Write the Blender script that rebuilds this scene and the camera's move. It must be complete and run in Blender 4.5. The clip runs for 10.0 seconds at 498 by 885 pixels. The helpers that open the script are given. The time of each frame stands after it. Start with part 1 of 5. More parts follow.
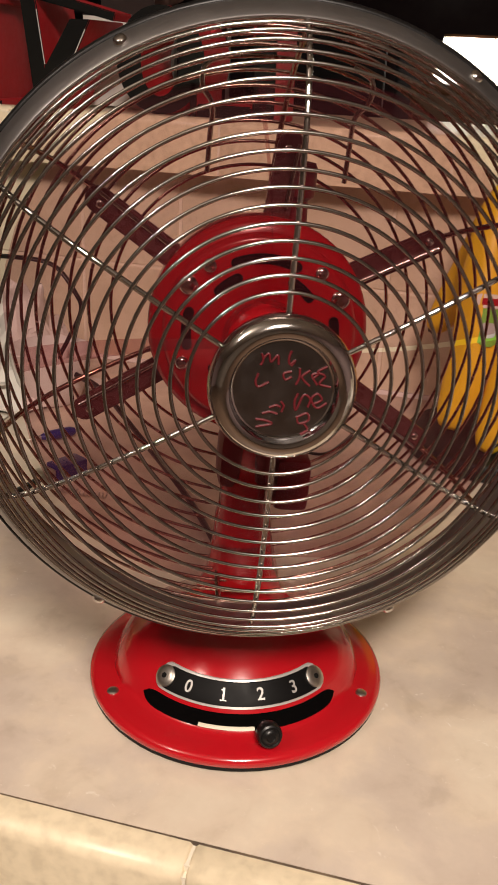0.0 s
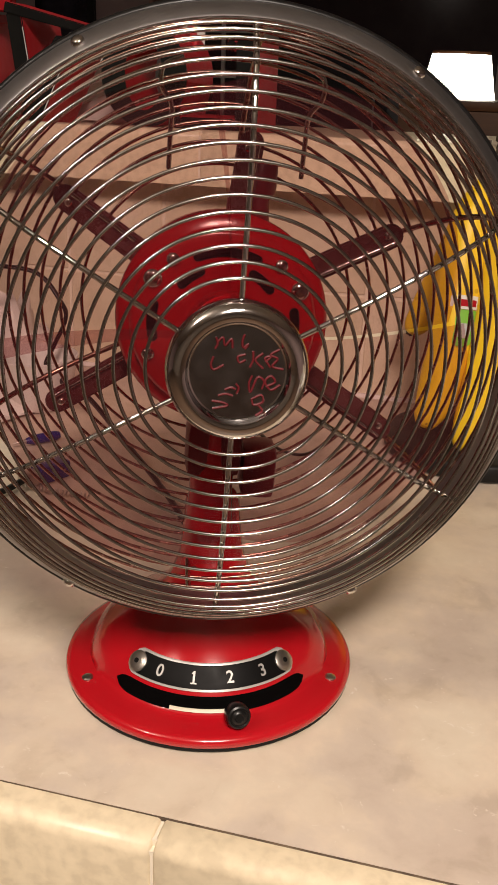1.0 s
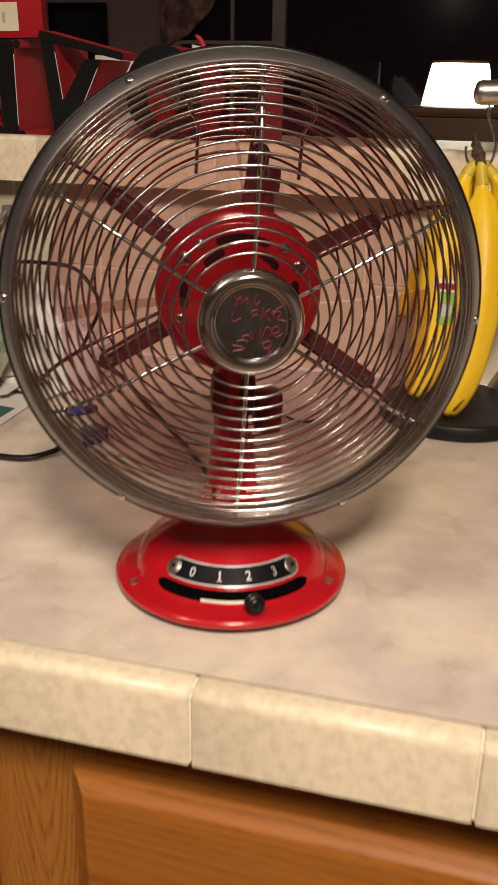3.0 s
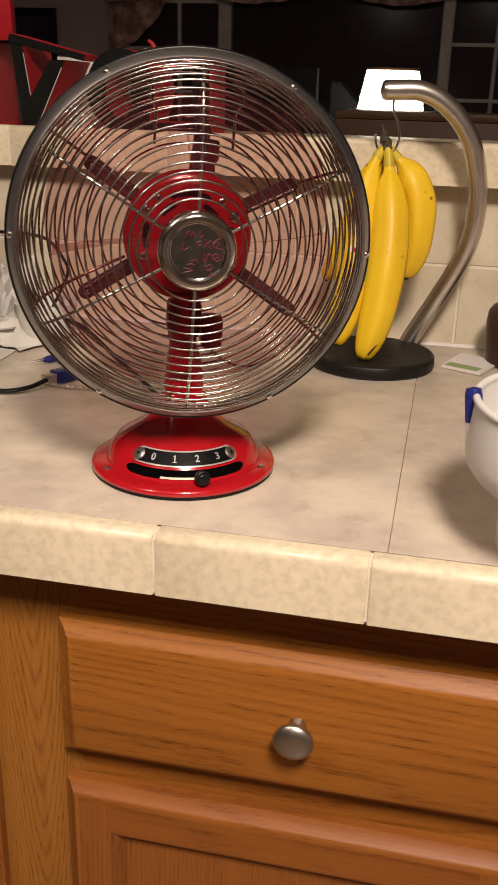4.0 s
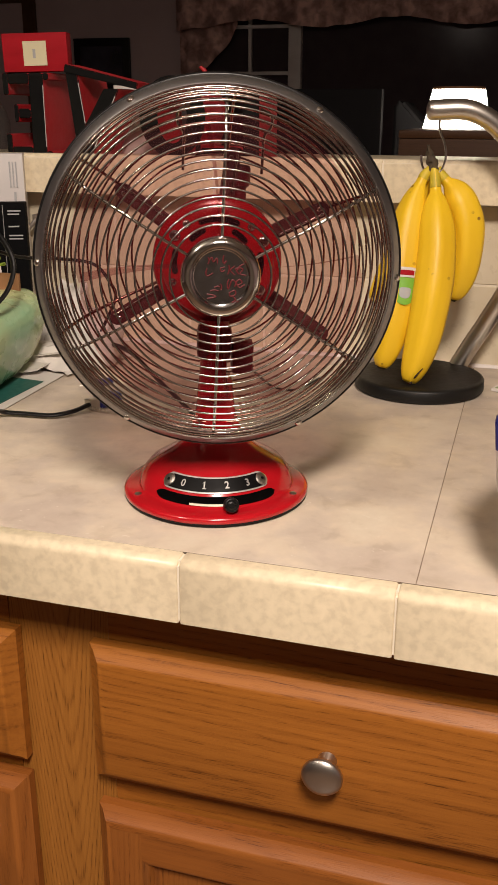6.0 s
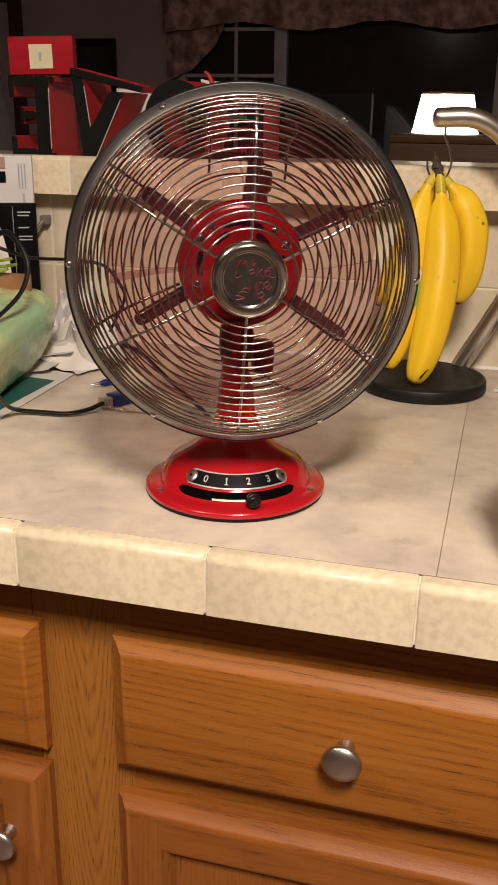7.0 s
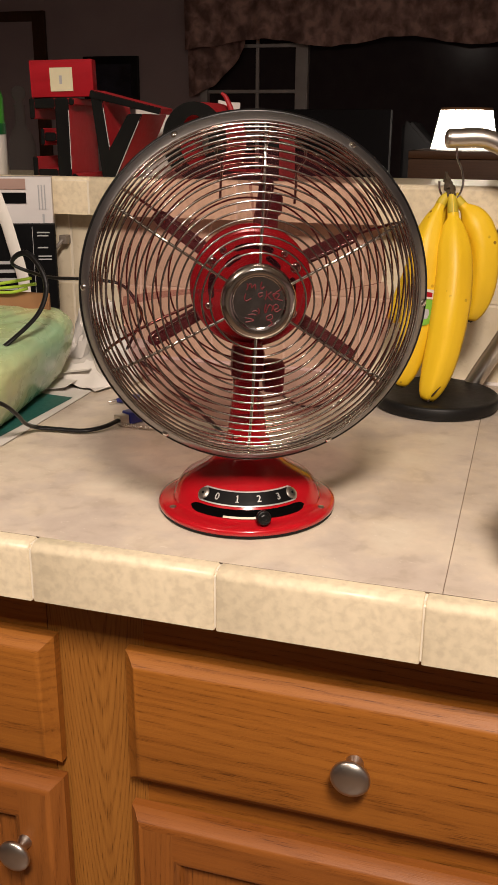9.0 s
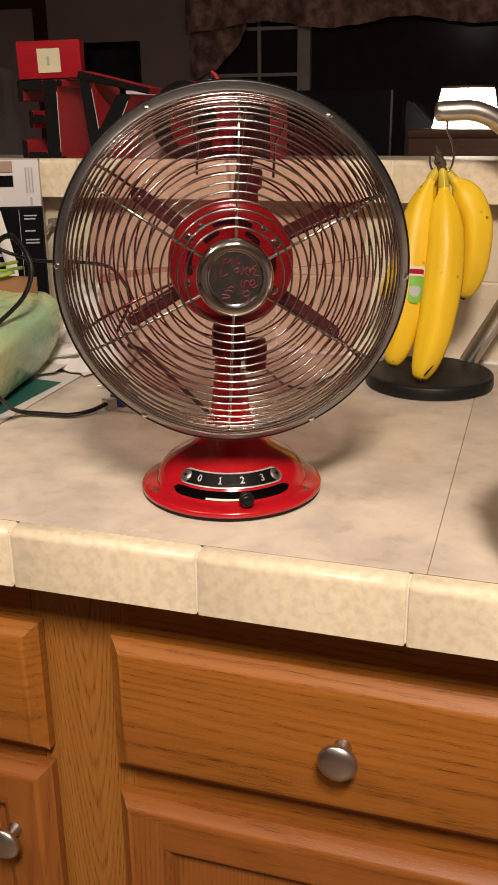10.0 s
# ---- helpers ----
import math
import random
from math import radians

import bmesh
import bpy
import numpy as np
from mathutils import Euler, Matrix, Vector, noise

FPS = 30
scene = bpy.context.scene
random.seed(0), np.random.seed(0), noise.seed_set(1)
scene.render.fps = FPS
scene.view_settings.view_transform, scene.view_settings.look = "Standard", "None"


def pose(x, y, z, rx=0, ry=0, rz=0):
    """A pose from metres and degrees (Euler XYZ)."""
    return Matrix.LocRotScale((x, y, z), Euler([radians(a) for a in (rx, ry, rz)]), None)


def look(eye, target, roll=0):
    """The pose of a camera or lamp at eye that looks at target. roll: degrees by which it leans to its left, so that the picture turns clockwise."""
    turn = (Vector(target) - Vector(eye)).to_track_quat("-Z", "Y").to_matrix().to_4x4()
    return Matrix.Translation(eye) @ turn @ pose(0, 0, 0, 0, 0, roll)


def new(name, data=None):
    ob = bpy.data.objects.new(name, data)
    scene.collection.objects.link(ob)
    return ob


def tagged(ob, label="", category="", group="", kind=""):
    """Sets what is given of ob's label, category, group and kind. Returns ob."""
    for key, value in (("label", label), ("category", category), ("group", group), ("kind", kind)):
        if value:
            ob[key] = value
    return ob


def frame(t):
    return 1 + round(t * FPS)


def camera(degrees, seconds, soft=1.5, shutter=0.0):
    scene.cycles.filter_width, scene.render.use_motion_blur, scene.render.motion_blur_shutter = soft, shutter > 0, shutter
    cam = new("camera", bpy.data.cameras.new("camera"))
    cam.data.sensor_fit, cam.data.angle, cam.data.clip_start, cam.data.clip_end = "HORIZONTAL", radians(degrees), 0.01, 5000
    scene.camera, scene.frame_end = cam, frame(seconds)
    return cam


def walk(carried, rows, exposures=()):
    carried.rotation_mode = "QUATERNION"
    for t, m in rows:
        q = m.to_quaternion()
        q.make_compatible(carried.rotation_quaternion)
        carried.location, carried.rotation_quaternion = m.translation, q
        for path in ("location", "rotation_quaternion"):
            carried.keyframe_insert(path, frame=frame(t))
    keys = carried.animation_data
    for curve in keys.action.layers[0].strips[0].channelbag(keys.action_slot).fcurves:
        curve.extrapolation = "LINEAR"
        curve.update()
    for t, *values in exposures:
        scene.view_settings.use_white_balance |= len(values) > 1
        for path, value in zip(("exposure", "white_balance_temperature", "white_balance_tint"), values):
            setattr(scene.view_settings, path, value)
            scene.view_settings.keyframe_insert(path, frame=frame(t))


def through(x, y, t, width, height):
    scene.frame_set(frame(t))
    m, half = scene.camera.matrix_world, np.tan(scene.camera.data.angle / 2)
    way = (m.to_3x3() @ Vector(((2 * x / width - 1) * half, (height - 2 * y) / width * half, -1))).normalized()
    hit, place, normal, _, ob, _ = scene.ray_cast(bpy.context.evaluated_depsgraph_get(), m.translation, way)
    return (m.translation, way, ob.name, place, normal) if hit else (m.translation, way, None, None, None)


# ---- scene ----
cam = camera(30.2, 10.0, shutter=0.4)
PATH = [
    (0, (0.084, -0.274, 1.215), (-0.358, 1.515, 0.437), 2.8),
    (0.5, (0.099, -0.289, 1.212), (-0.35, 1.512, 0.467), 2.4),
    (1, (0.105, -0.287, 1.208), (-0.345, 1.516, 0.466), 2.1),
    (1.5, (0.107, -0.288, 1.208), (-0.338, 1.518, 0.471), 1.9),
    (2, (0.106, -0.285, 1.204), (-0.344, 1.519, 0.467), 1.5),
    (2.5, (0.115, -0.302, 1.212), (-0.372, 1.493, 0.476), 1.1),
    (2.7, (0.127, -0.329, 1.217), (-0.383, 1.461, 0.485), 0.9),
    (3.8, (0.16, -0.585, 1.213), (-0.181, 1.252, 0.499), 1.6),
    (4, (0.185, -0.577, 1.207), (-0.192, 1.253, 0.495), 1.7),
    (4.5, (0.229, -0.542, 1.212), (-0.298, 1.258, 0.517), 1.0),
    (5, (0.22, -0.553, 1.207), (-0.381, 1.23, 0.53), 0.1),
    (5.5, (0.215, -0.555, 1.209), (-0.371, 1.235, 0.535), 0.3),
    (5.7, (0.219, -0.554, 1.208), (-0.349, 1.241, 0.535), 0.2),
    (6.8, (0.194, -0.585, 1.213), (-0.292, 1.234, 0.539), 0.7),
    (7, (0.19, -0.588, 1.213), (-0.305, 1.23, 0.542), 0.8),
    (7.5, (0.183, -0.596, 1.214), (-0.336, 1.219, 0.553), 1.2),
    (8, (0.191, -0.599, 1.223), (-0.347, 1.212, 0.566), 0.9),
    (8.5, (0.198, -0.597, 1.223), (-0.345, 1.215, 0.573), 0.6),
    (9, (0.202, -0.596, 1.222), (-0.342, 1.217, 0.576), 0.4),
    (9.5, (0.208, -0.589, 1.218), (-0.348, 1.217, 0.566), -0.1),
    (10, (0.22, -0.578, 1.212), (-0.343, 1.22, 0.54), -0.6),
]
walk(cam, [(t, look(eye, target, roll)) for t, eye, target, roll in PATH],
     [(0, 0.02), (2.5, 0.02), (3.6, 0.08), (10, 0.14)])

# ---- world and lamps ----
world = bpy.data.worlds.new("night")
scene.world = world
world.use_nodes = True
world.node_tree.nodes["Background"].inputs[0].default_value = (0.010, 0.012, 0.018, 1)
world.node_tree.nodes["Background"].inputs[1].default_value = 0.3
scene.view_settings.exposure = 0.0


def globe_lamp(name, at, radius, power, colour):
    data = bpy.data.lights.new(name, "POINT")
    data.shadow_soft_size, data.energy, data.color = radius, power, colour
    ob = new(name, data)
    ob.location = at
    return ob


LAMP_A, LAMP_B = (0.50, -1.25, 2.385), (-0.75, -0.95, 2.25)
WARM = (1.0, 0.85, 0.735)
panel = bpy.data.lights.new("ceiling_panel", "AREA")
panel.shape, panel.size, panel.size_y, panel.energy, panel.color = "RECTANGLE", 0.30, 0.55, 70, WARM
new("ceiling_panel", panel).location = LAMP_A
globe_lamp("ceiling_lamp", LAMP_B, 0.10, 22, WARM)

# ---- materials ----


def nodes_of(m):
    return m.node_tree.nodes, m.node_tree.links


def mat(name, c, c2=None, rough=0.5, metal=0.0, scale=12.0, stretch=(1, 1, 1), fine=160.0, bump=0.05, coat=0.0, spread=0.12, sheen=0.0, spec=0.5):
    """A surface whose colour drifts between c and c2 at one scale, with fine grain and uneven gloss."""
    m = bpy.data.materials.new(name)
    m.use_nodes = True
    n, l = nodes_of(m)
    b = n["Principled BSDF"]
    c2 = c2 or tuple(v * 0.82 for v in c)
    tc, mp = n.new("ShaderNodeTexCoord"), n.new("ShaderNodeMapping")
    mp.inputs["Scale"].default_value = stretch
    l.new(tc.outputs["Object"], mp.inputs["Vector"])
    big, small = n.new("ShaderNodeTexNoise"), n.new("ShaderNodeTexNoise")
    big.inputs["Scale"].default_value, big.inputs["Detail"].default_value = scale, 6
    small.inputs["Scale"].default_value, small.inputs["Detail"].default_value = fine, 3
    for t in (big, small):
        l.new(mp.outputs["Vector"], t.inputs["Vector"])
    ramp = n.new("ShaderNodeValToRGB")
    ramp.color_ramp.elements[0].position, ramp.color_ramp.elements[1].position = 0.35, 0.68
    ramp.color_ramp.elements[0].color, ramp.color_ramp.elements[1].color = (*c2, 1), (*c, 1)
    l.new(big.outputs["Fac"], ramp.inputs["Fac"])
    l.new(ramp.outputs["Color"], b.inputs["Base Color"])
    mr = n.new("ShaderNodeMapRange")
    mr.inputs["To Min"].default_value, mr.inputs["To Max"].default_value = max(0.02, rough - spread), min(1, rough + spread)
    l.new(small.outputs["Fac"], mr.inputs["Value"])
    l.new(mr.outputs["Result"], b.inputs["Roughness"])
    if bump:
        bp = n.new("ShaderNodeBump")
        bp.inputs["Strength"].default_value, bp.inputs["Distance"].default_value = bump, 0.002
        l.new(small.outputs["Fac"], bp.inputs["Height"])
        l.new(bp.outputs["Normal"], b.inputs["Normal"])
    b.inputs["Metallic"].default_value = metal
    b.inputs["Coat Weight"].default_value = coat
    b.inputs["Coat Roughness"].default_value = 0.06
    b.inputs["Sheen Weight"].default_value = sheen
    b.inputs["Specular IOR Level"].default_value = spec
    return m


def tile_mat(name, c, c2, c3, rough, scale):
    """Glazed tile: clouds of three tones, different from tile to tile."""
    m = mat(name, c, c2, rough=rough, scale=scale, fine=90, bump=0.05)
    n, l = nodes_of(m)
    b = n["Principled BSDF"]
    info, tc = n.new("ShaderNodeObjectInfo"), n.new("ShaderNodeTexCoord")
    add = n.new("ShaderNodeVectorMath")
    mul = n.new("ShaderNodeMath")
    mul.operation, mul.inputs[1].default_value = "MULTIPLY", 40
    l.new(info.outputs["Random"], mul.inputs[0])
    l.new(tc.outputs["Object"], add.inputs[0])
    l.new(mul.outputs[0], add.inputs[1])
    no = n.new("ShaderNodeTexNoise")
    no.inputs["Scale"].default_value, no.inputs["Detail"].default_value, no.inputs["Distortion"].default_value = scale * 2.2, 10, 0.25
    l.new(add.outputs[0], no.inputs["Vector"])
    rp = n.new("ShaderNodeValToRGB")
    e = rp.color_ramp.elements
    e[0].position, e[1].position = 0.35, 0.65
    e[0].color, e[1].color = (*c2, 1), (*c, 1)
    x = e.new(0.52)
    x.color = (*c3, 1)
    l.new(no.outputs["Fac"], rp.inputs["Fac"])
    l.new(rp.outputs["Color"], b.inputs["Base Color"])
    return m


def stone_mat(name):
    """Stone-look laminate: broad clouds of cream and mauve-grey, finer torn patches and a few pale flecks."""
    m = bpy.data.materials.new(name)
    m.use_nodes = True
    n, l = nodes_of(m)
    b = n["Principled BSDF"]
    tc = n.new("ShaderNodeTexCoord")

    def cloud(scale, detail, distort, rough=0.55):
        t = n.new("ShaderNodeTexNoise")
        t.inputs["Scale"].default_value, t.inputs["Detail"].default_value = scale, detail
        t.inputs["Distortion"].default_value, t.inputs["Roughness"].default_value = distort, rough
        l.new(tc.outputs["Object"], t.inputs["Vector"])
        return t.outputs["Fac"]

    def ramp(fac, stops):
        r = n.new("ShaderNodeValToRGB")
        e = r.color_ramp.elements
        e[0].position, e[0].color = stops[0][0], (*stops[0][1], 1)
        e[1].position, e[1].color = stops[-1][0], (*stops[-1][1], 1)
        for p, c in stops[1:-1]:
            e.new(p).color = (*c, 1)
        l.new(fac, r.inputs["Fac"])
        return r.outputs["Color"]

    def blend(fac, a, c, how="MIX"):
        x = n.new("ShaderNodeMix")
        x.data_type, x.blend_type = "RGBA", how
        if isinstance(fac, float):
            x.inputs["Factor"].default_value = fac
        else:
            l.new(fac, x.inputs["Factor"])
        l.new(a, x.inputs[6])
        l.new(c, x.inputs[7])
        return x.outputs[2]

    broad = ramp(cloud(15, 7, 0.2), [(0.36, (0.50, 0.420, 0.350)), (0.46, (0.54, 0.460, 0.380)), (0.55, (0.595, 0.505, 0.40)), (0.66, (0.62, 0.54, 0.43))])
    torn = ramp(cloud(42, 8, 0.3, 0.58), [(0.33, (0.86, 0.84, 0.82)), (0.45, (0.97, 0.963, 0.957)), (0.56, (1.0, 1.0, 1.0)), (0.70, (1.07, 1.065, 1.05))])
    c = blend(1.0, broad, torn, "MULTIPLY")
    fleck = ramp(cloud(75, 5, 2.2, 0.7), [(0.64, (0, 0, 0)), (0.74, (1, 1, 1))])
    pale = n.new("ShaderNodeRGB")
    pale.outputs[0].default_value = (0.70, 0.64, 0.56, 1)
    l.new(blend(fleck, c, pale.outputs[0]), b.inputs["Base Color"])
    gloss = n.new("ShaderNodeMapRange")
    gloss.inputs["To Min"].default_value, gloss.inputs["To Max"].default_value = 0.28, 0.50
    l.new(cloud(60, 4, 0.0), gloss.inputs["Value"])
    l.new(gloss.outputs["Result"], b.inputs["Roughness"])
    bp = n.new("ShaderNodeBump")
    bp.inputs["Strength"].default_value, bp.inputs["Distance"].default_value = 0.04, 0.002
    l.new(cloud(140, 3, 0.0), bp.inputs["Height"])
    l.new(bp.outputs["Normal"], b.inputs["Normal"])
    return m


def oak(name, axis, c=(0.335, 0.121, 0.0190), c2=(0.185, 0.057, 0.0085), centre=(0, 0, 0), arch=9000.0, step=60.0, figure=0.15):
    """Golden oak with the grain along one axis: arched figure about a centre line, soft drift of tone, fine dark pores."""
    m = bpy.data.materials.new(name)
    m.use_nodes = True
    n, l = nodes_of(m)
    b = n["Principled BSDF"]

    def maths(op, a, b_):
        q = n.new("ShaderNodeMath")
        q.operation = op
        for k, v in ((0, a), (1, b_)):
            if isinstance(v, (int, float)):
                q.inputs[k].default_value = v
            else:
                l.new(v, q.inputs[k])
        return q.outputs[0]

    def stretched(across, along, detail, src):
        mp, t = n.new("ShaderNodeMapping"), n.new("ShaderNodeTexNoise")
        sc = [across] * 3
        sc[axis] = along
        mp.inputs["Scale"].default_value = sc
        l.new(src, mp.inputs["Vector"])
        t.inputs["Scale"].default_value, t.inputs["Detail"].default_value = 1.0, detail
        l.new(mp.outputs["Vector"], t.inputs["Vector"])
        return t.outputs["Fac"]

    tc, sub, sep = n.new("ShaderNodeTexCoord"), n.new("ShaderNodeVectorMath"), n.new("ShaderNodeSeparateXYZ")
    sub.operation = "SUBTRACT"
    sub.inputs[1].default_value = centre
    l.new(tc.outputs["Object"], sub.inputs[0])
    l.new(sub.outputs[0], sep.inputs[0])
    across, along = sep.outputs[2 if axis == 0 else 0], sep.outputs[axis]
    warp = stretched(16, 3, 3, tc.outputs["Object"])
    f = maths("ADD", maths("MULTIPLY", maths("POWER", maths("ABSOLUTE", across, 0), 1.6), arch), maths("MULTIPLY", along, step))
    f = maths("ADD", f, maths("MULTIPLY", warp, 22))
    ring = maths("POWER", maths("ADD", maths("MULTIPLY", maths("SINE", f, 0), 0.5), 0.5), 2.5)
    tone = stretched(24, 2.5, 4, tc.outputs["Object"])
    pores = stretched(1450, 70, 2, tc.outputs["Object"])
    pore = n.new("ShaderNodeMapRange")
    pore.inputs["From Min"].default_value, pore.inputs["From Max"].default_value = 0.50, 0.70
    l.new(pores, pore.inputs["Value"])
    streak = n.new("ShaderNodeMapRange")
    streak.inputs["From Min"].default_value, streak.inputs["From Max"].default_value = 0.40, 0.66
    l.new(stretched(330, 9, 4, tc.outputs["Object"]), streak.inputs["Value"])
    dark = maths("ADD", maths("MULTIPLY", ring, figure), maths("MULTIPLY", tone, 0.62))
    dark = maths("ADD", dark, maths("MULTIPLY", streak.outputs["Result"], 0.17))
    dark = maths("ADD", dark, maths("MULTIPLY", maths("MULTIPLY", pore.outputs["Result"], maths("ADD", ring, 0.45)), 0.27))
    rp = n.new("ShaderNodeValToRGB")
    e = rp.color_ramp.elements
    e[0].position, e[1].position = 0.22, 0.95
    e[0].color, e[1].color = (*c, 1), (*[v * 0.62 for v in c2], 1)
    mid = e.new(0.58)
    mid.color = (*[(v + w) / 2 for v, w in zip(c, c2)], 1)
    l.new(dark, rp.inputs["Fac"])
    l.new(rp.outputs["Color"], b.inputs["Base Color"])
    bp = n.new("ShaderNodeBump")
    bp.invert = True
    bp.inputs["Strength"].default_value, bp.inputs["Distance"].default_value = 0.10, 0.0006
    l.new(pore.outputs["Result"], bp.inputs["Height"])
    l.new(bp.outputs["Normal"], b.inputs["Normal"])
    b.inputs["Roughness"].default_value = 0.42
    b.inputs["Specular IOR Level"].default_value = 0.22
    return m


def glassy(name, tint, rough, clear, through=None):
    """A tinted clear sheet: light passes through tinted, with a glossy face."""
    m = bpy.data.materials.new(name)
    m.use_nodes = True
    n, l = nodes_of(m)
    b = n["Principled BSDF"]
    b.inputs["Base Color"].default_value = (*tint, 1)
    b.inputs["Roughness"].default_value = rough
    tr, mx = n.new("ShaderNodeBsdfTransparent"), n.new("ShaderNodeMixShader")
    no = n.new("ShaderNodeTexNoise")
    no.inputs["Scale"].default_value = 30
    mr = n.new("ShaderNodeMapRange")
    mr.inputs["To Min"].default_value, mr.inputs["To Max"].default_value = clear - 0.06, clear + 0.06
    l.new(no.outputs["Fac"], mr.inputs["Value"])
    tr.inputs[0].default_value = (*(through or [0.64 + 0.36 * min(1, v / max(tint)) for v in tint]), 1)
    l.new(mr.outputs["Result"], mx.inputs[0])
    l.new(b.outputs[0], mx.inputs[1])
    l.new(tr.outputs[0], mx.inputs[2])
    l.new(mx.outputs[0], n["Material Output"].inputs[0])
    return m


def glowing(name, c, strength):
    m = bpy.data.materials.new(name)
    m.use_nodes = True
    b = m.node_tree.nodes["Principled BSDF"]
    b.inputs["Base Color"].default_value = (*c, 1)
    b.inputs["Emission Color"].default_value = (*c, 1)
    b.inputs["Emission Strength"].default_value = strength
    return m


M_COUNTER = stone_mat("counter_laminate")
M_EDGE = tile_mat("edge_tile", (0.75, 0.645, 0.46), (0.63, 0.535, 0.378), (0.71, 0.61, 0.433), 0.34, 62)
M_EDGE.node_tree.nodes["Principled BSDF"].inputs["Specular IOR Level"].default_value = 0.3
M_WALLTILE = tile_mat("wall_tile", (0.66, 0.58, 0.44), (0.58, 0.50, 0.36), (0.63, 0.55, 0.41), 0.3, 9)
M_GROUT = mat("grout", (0.76, 0.69, 0.56), (0.66, 0.59, 0.47), rough=0.85, scale=40, bump=0.2)
M_SEAM = mat("seam", (0.17, 0.12, 0.075), (0.07, 0.05, 0.035), rough=0.9, scale=90)
M_SEAMFILL = mat("seam_fill", (0.34, 0.26, 0.19), (0.20, 0.145, 0.10), rough=0.9, scale=25)
M_OAK_X = oak("oak_grain_across", 0, centre=(0, 0, 0.685), arch=2100.0, step=26.0)
M_OAK_Z = oak("oak_grain_upright", 2, (0.355, 0.146, 0.028), (0.200, 0.071, 0.0115), centre=(-0.124, 0, 0), arch=11500.0, step=-170.0, figure=0.20)
# Door oak: redder wood, darkened too for the dimmer light low down.
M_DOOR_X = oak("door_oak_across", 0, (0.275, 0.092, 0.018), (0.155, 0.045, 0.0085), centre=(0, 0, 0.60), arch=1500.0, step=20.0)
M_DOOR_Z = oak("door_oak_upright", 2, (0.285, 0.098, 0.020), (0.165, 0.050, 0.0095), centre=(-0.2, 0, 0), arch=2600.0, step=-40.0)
# Darker copy of the oak; the recess's shade is in its colour.
M_OAK_DARK = oak("shade_dark_oak", 0, (0.26, 0.10, 0.028), (0.14, 0.05, 0.014))
M_NICKEL = mat("brushed_nickel", (0.60, 0.56, 0.51), (0.53, 0.49, 0.44), rough=0.32, metal=1, scale=12, fine=40, bump=0.0, spread=0.03)
M_CHROME = mat("chrome", (0.72, 0.70, 0.67), (0.66, 0.64, 0.61), rough=0.10, metal=1, scale=20, bump=0.0, spread=0.04)
M_WIRE = mat("plated_wire", (0.50, 0.47, 0.44), (0.42, 0.395, 0.37), rough=0.17, metal=1, scale=40, bump=0.0, spread=0.05)
M_RIM = mat("dark_plated_rim", (0.36, 0.345, 0.34), (0.30, 0.287, 0.283), rough=0.42, metal=1, scale=14, bump=0.01, spread=0.05)
M_RED = mat("red_enamel", (0.42, 0.006, 0.012), (0.38, 0.005, 0.010), rough=0.20, scale=5, fine=60, bump=0.0, coat=0.4, spread=0.02)
# See-through tint stands in for the blurred veil of spinning blades.
M_BLADE = glassy("blade_spin_veil", (0.15, 0.032, 0.042), 0.22, 0.85, (0.82, 0.62, 0.62))
# Darkened copy of the red: shade inside the cage is in its colour.
M_RED_DIM = mat("shaded_red", (0.14, 0.008, 0.014), (0.11, 0.006, 0.011), rough=0.4, scale=8, bump=0.01)
M_BLACK = mat("black_plastic", (0.007, 0.0065, 0.0065), rough=0.34, scale=30, bump=0.02, spec=0.3)
M_PLATE = mat("plate_black", (0.004, 0.0038, 0.0038), rough=0.5, scale=30, bump=0.0, spec=0.12)
# Near-black that stands for the shade inside slots and vents.
M_SLOT = mat("slot_black", (0.0015, 0.0013, 0.0013), rough=0.9, scale=30, bump=0, spec=0.04)
M_RUBBER = mat("black_rubber", (0.009, 0.008, 0.008), rough=0.65, scale=30, bump=0.08, spec=0.2)
M_STANDBASE = mat("black_wood_base", (0.008, 0.0075, 0.007), rough=0.45, scale=14, bump=0.05, spec=0.25)
M_SILVER = mat("silver_print", (0.52, 0.50, 0.48), rough=0.35, metal=0.3, bump=0)
M_DISC = mat("satin_disc", (0.40, 0.39, 0.40), (0.30, 0.29, 0.30), rough=0.20, metal=1, scale=18, bump=0.01)
M_REDINK = mat("red_ink", (0.11, 0.004, 0.008), rough=0.5, bump=0)
M_CREAM = mat("cream_plastic", (0.72, 0.66, 0.52), rough=0.5)
M_WHITE = mat("white_paper", (0.70, 0.66, 0.61), (0.60, 0.56, 0.52), rough=0.75, scale=10, bump=0.03)
M_CARD_WHITE = mat("white_carton", (0.62, 0.59, 0.57), (0.54, 0.51, 0.50), rough=0.5, scale=10, bump=0.02)
M_PINKISH = mat("pale_brown_print", (0.42, 0.27, 0.22), rough=0.55)
M_CARD = mat("brown_cardboard", (0.34, 0.17, 0.075), (0.27, 0.13, 0.055), rough=0.8, scale=20, bump=0.1)
M_INK = mat("dark_print", (0.005, 0.005, 0.0055), rough=0.8, bump=0.01, spec=0.05)
M_GREYPRINT = mat("grey_print", (0.42, 0.42, 0.43), rough=0.6, bump=0)
M_TEAL = mat("teal_print", (0.018, 0.115, 0.098), rough=0.4, bump=0.01)
M_GREENSTRIP = mat("lime_tie", (0.42, 0.60, 0.05), rough=0.5)
M_BLUE = mat("blue_plastic", (0.016, 0.022, 0.17), rough=0.3)
M_TUB = mat("white_tub", (0.78, 0.75, 0.70), rough=0.4, scale=6, bump=0.01)
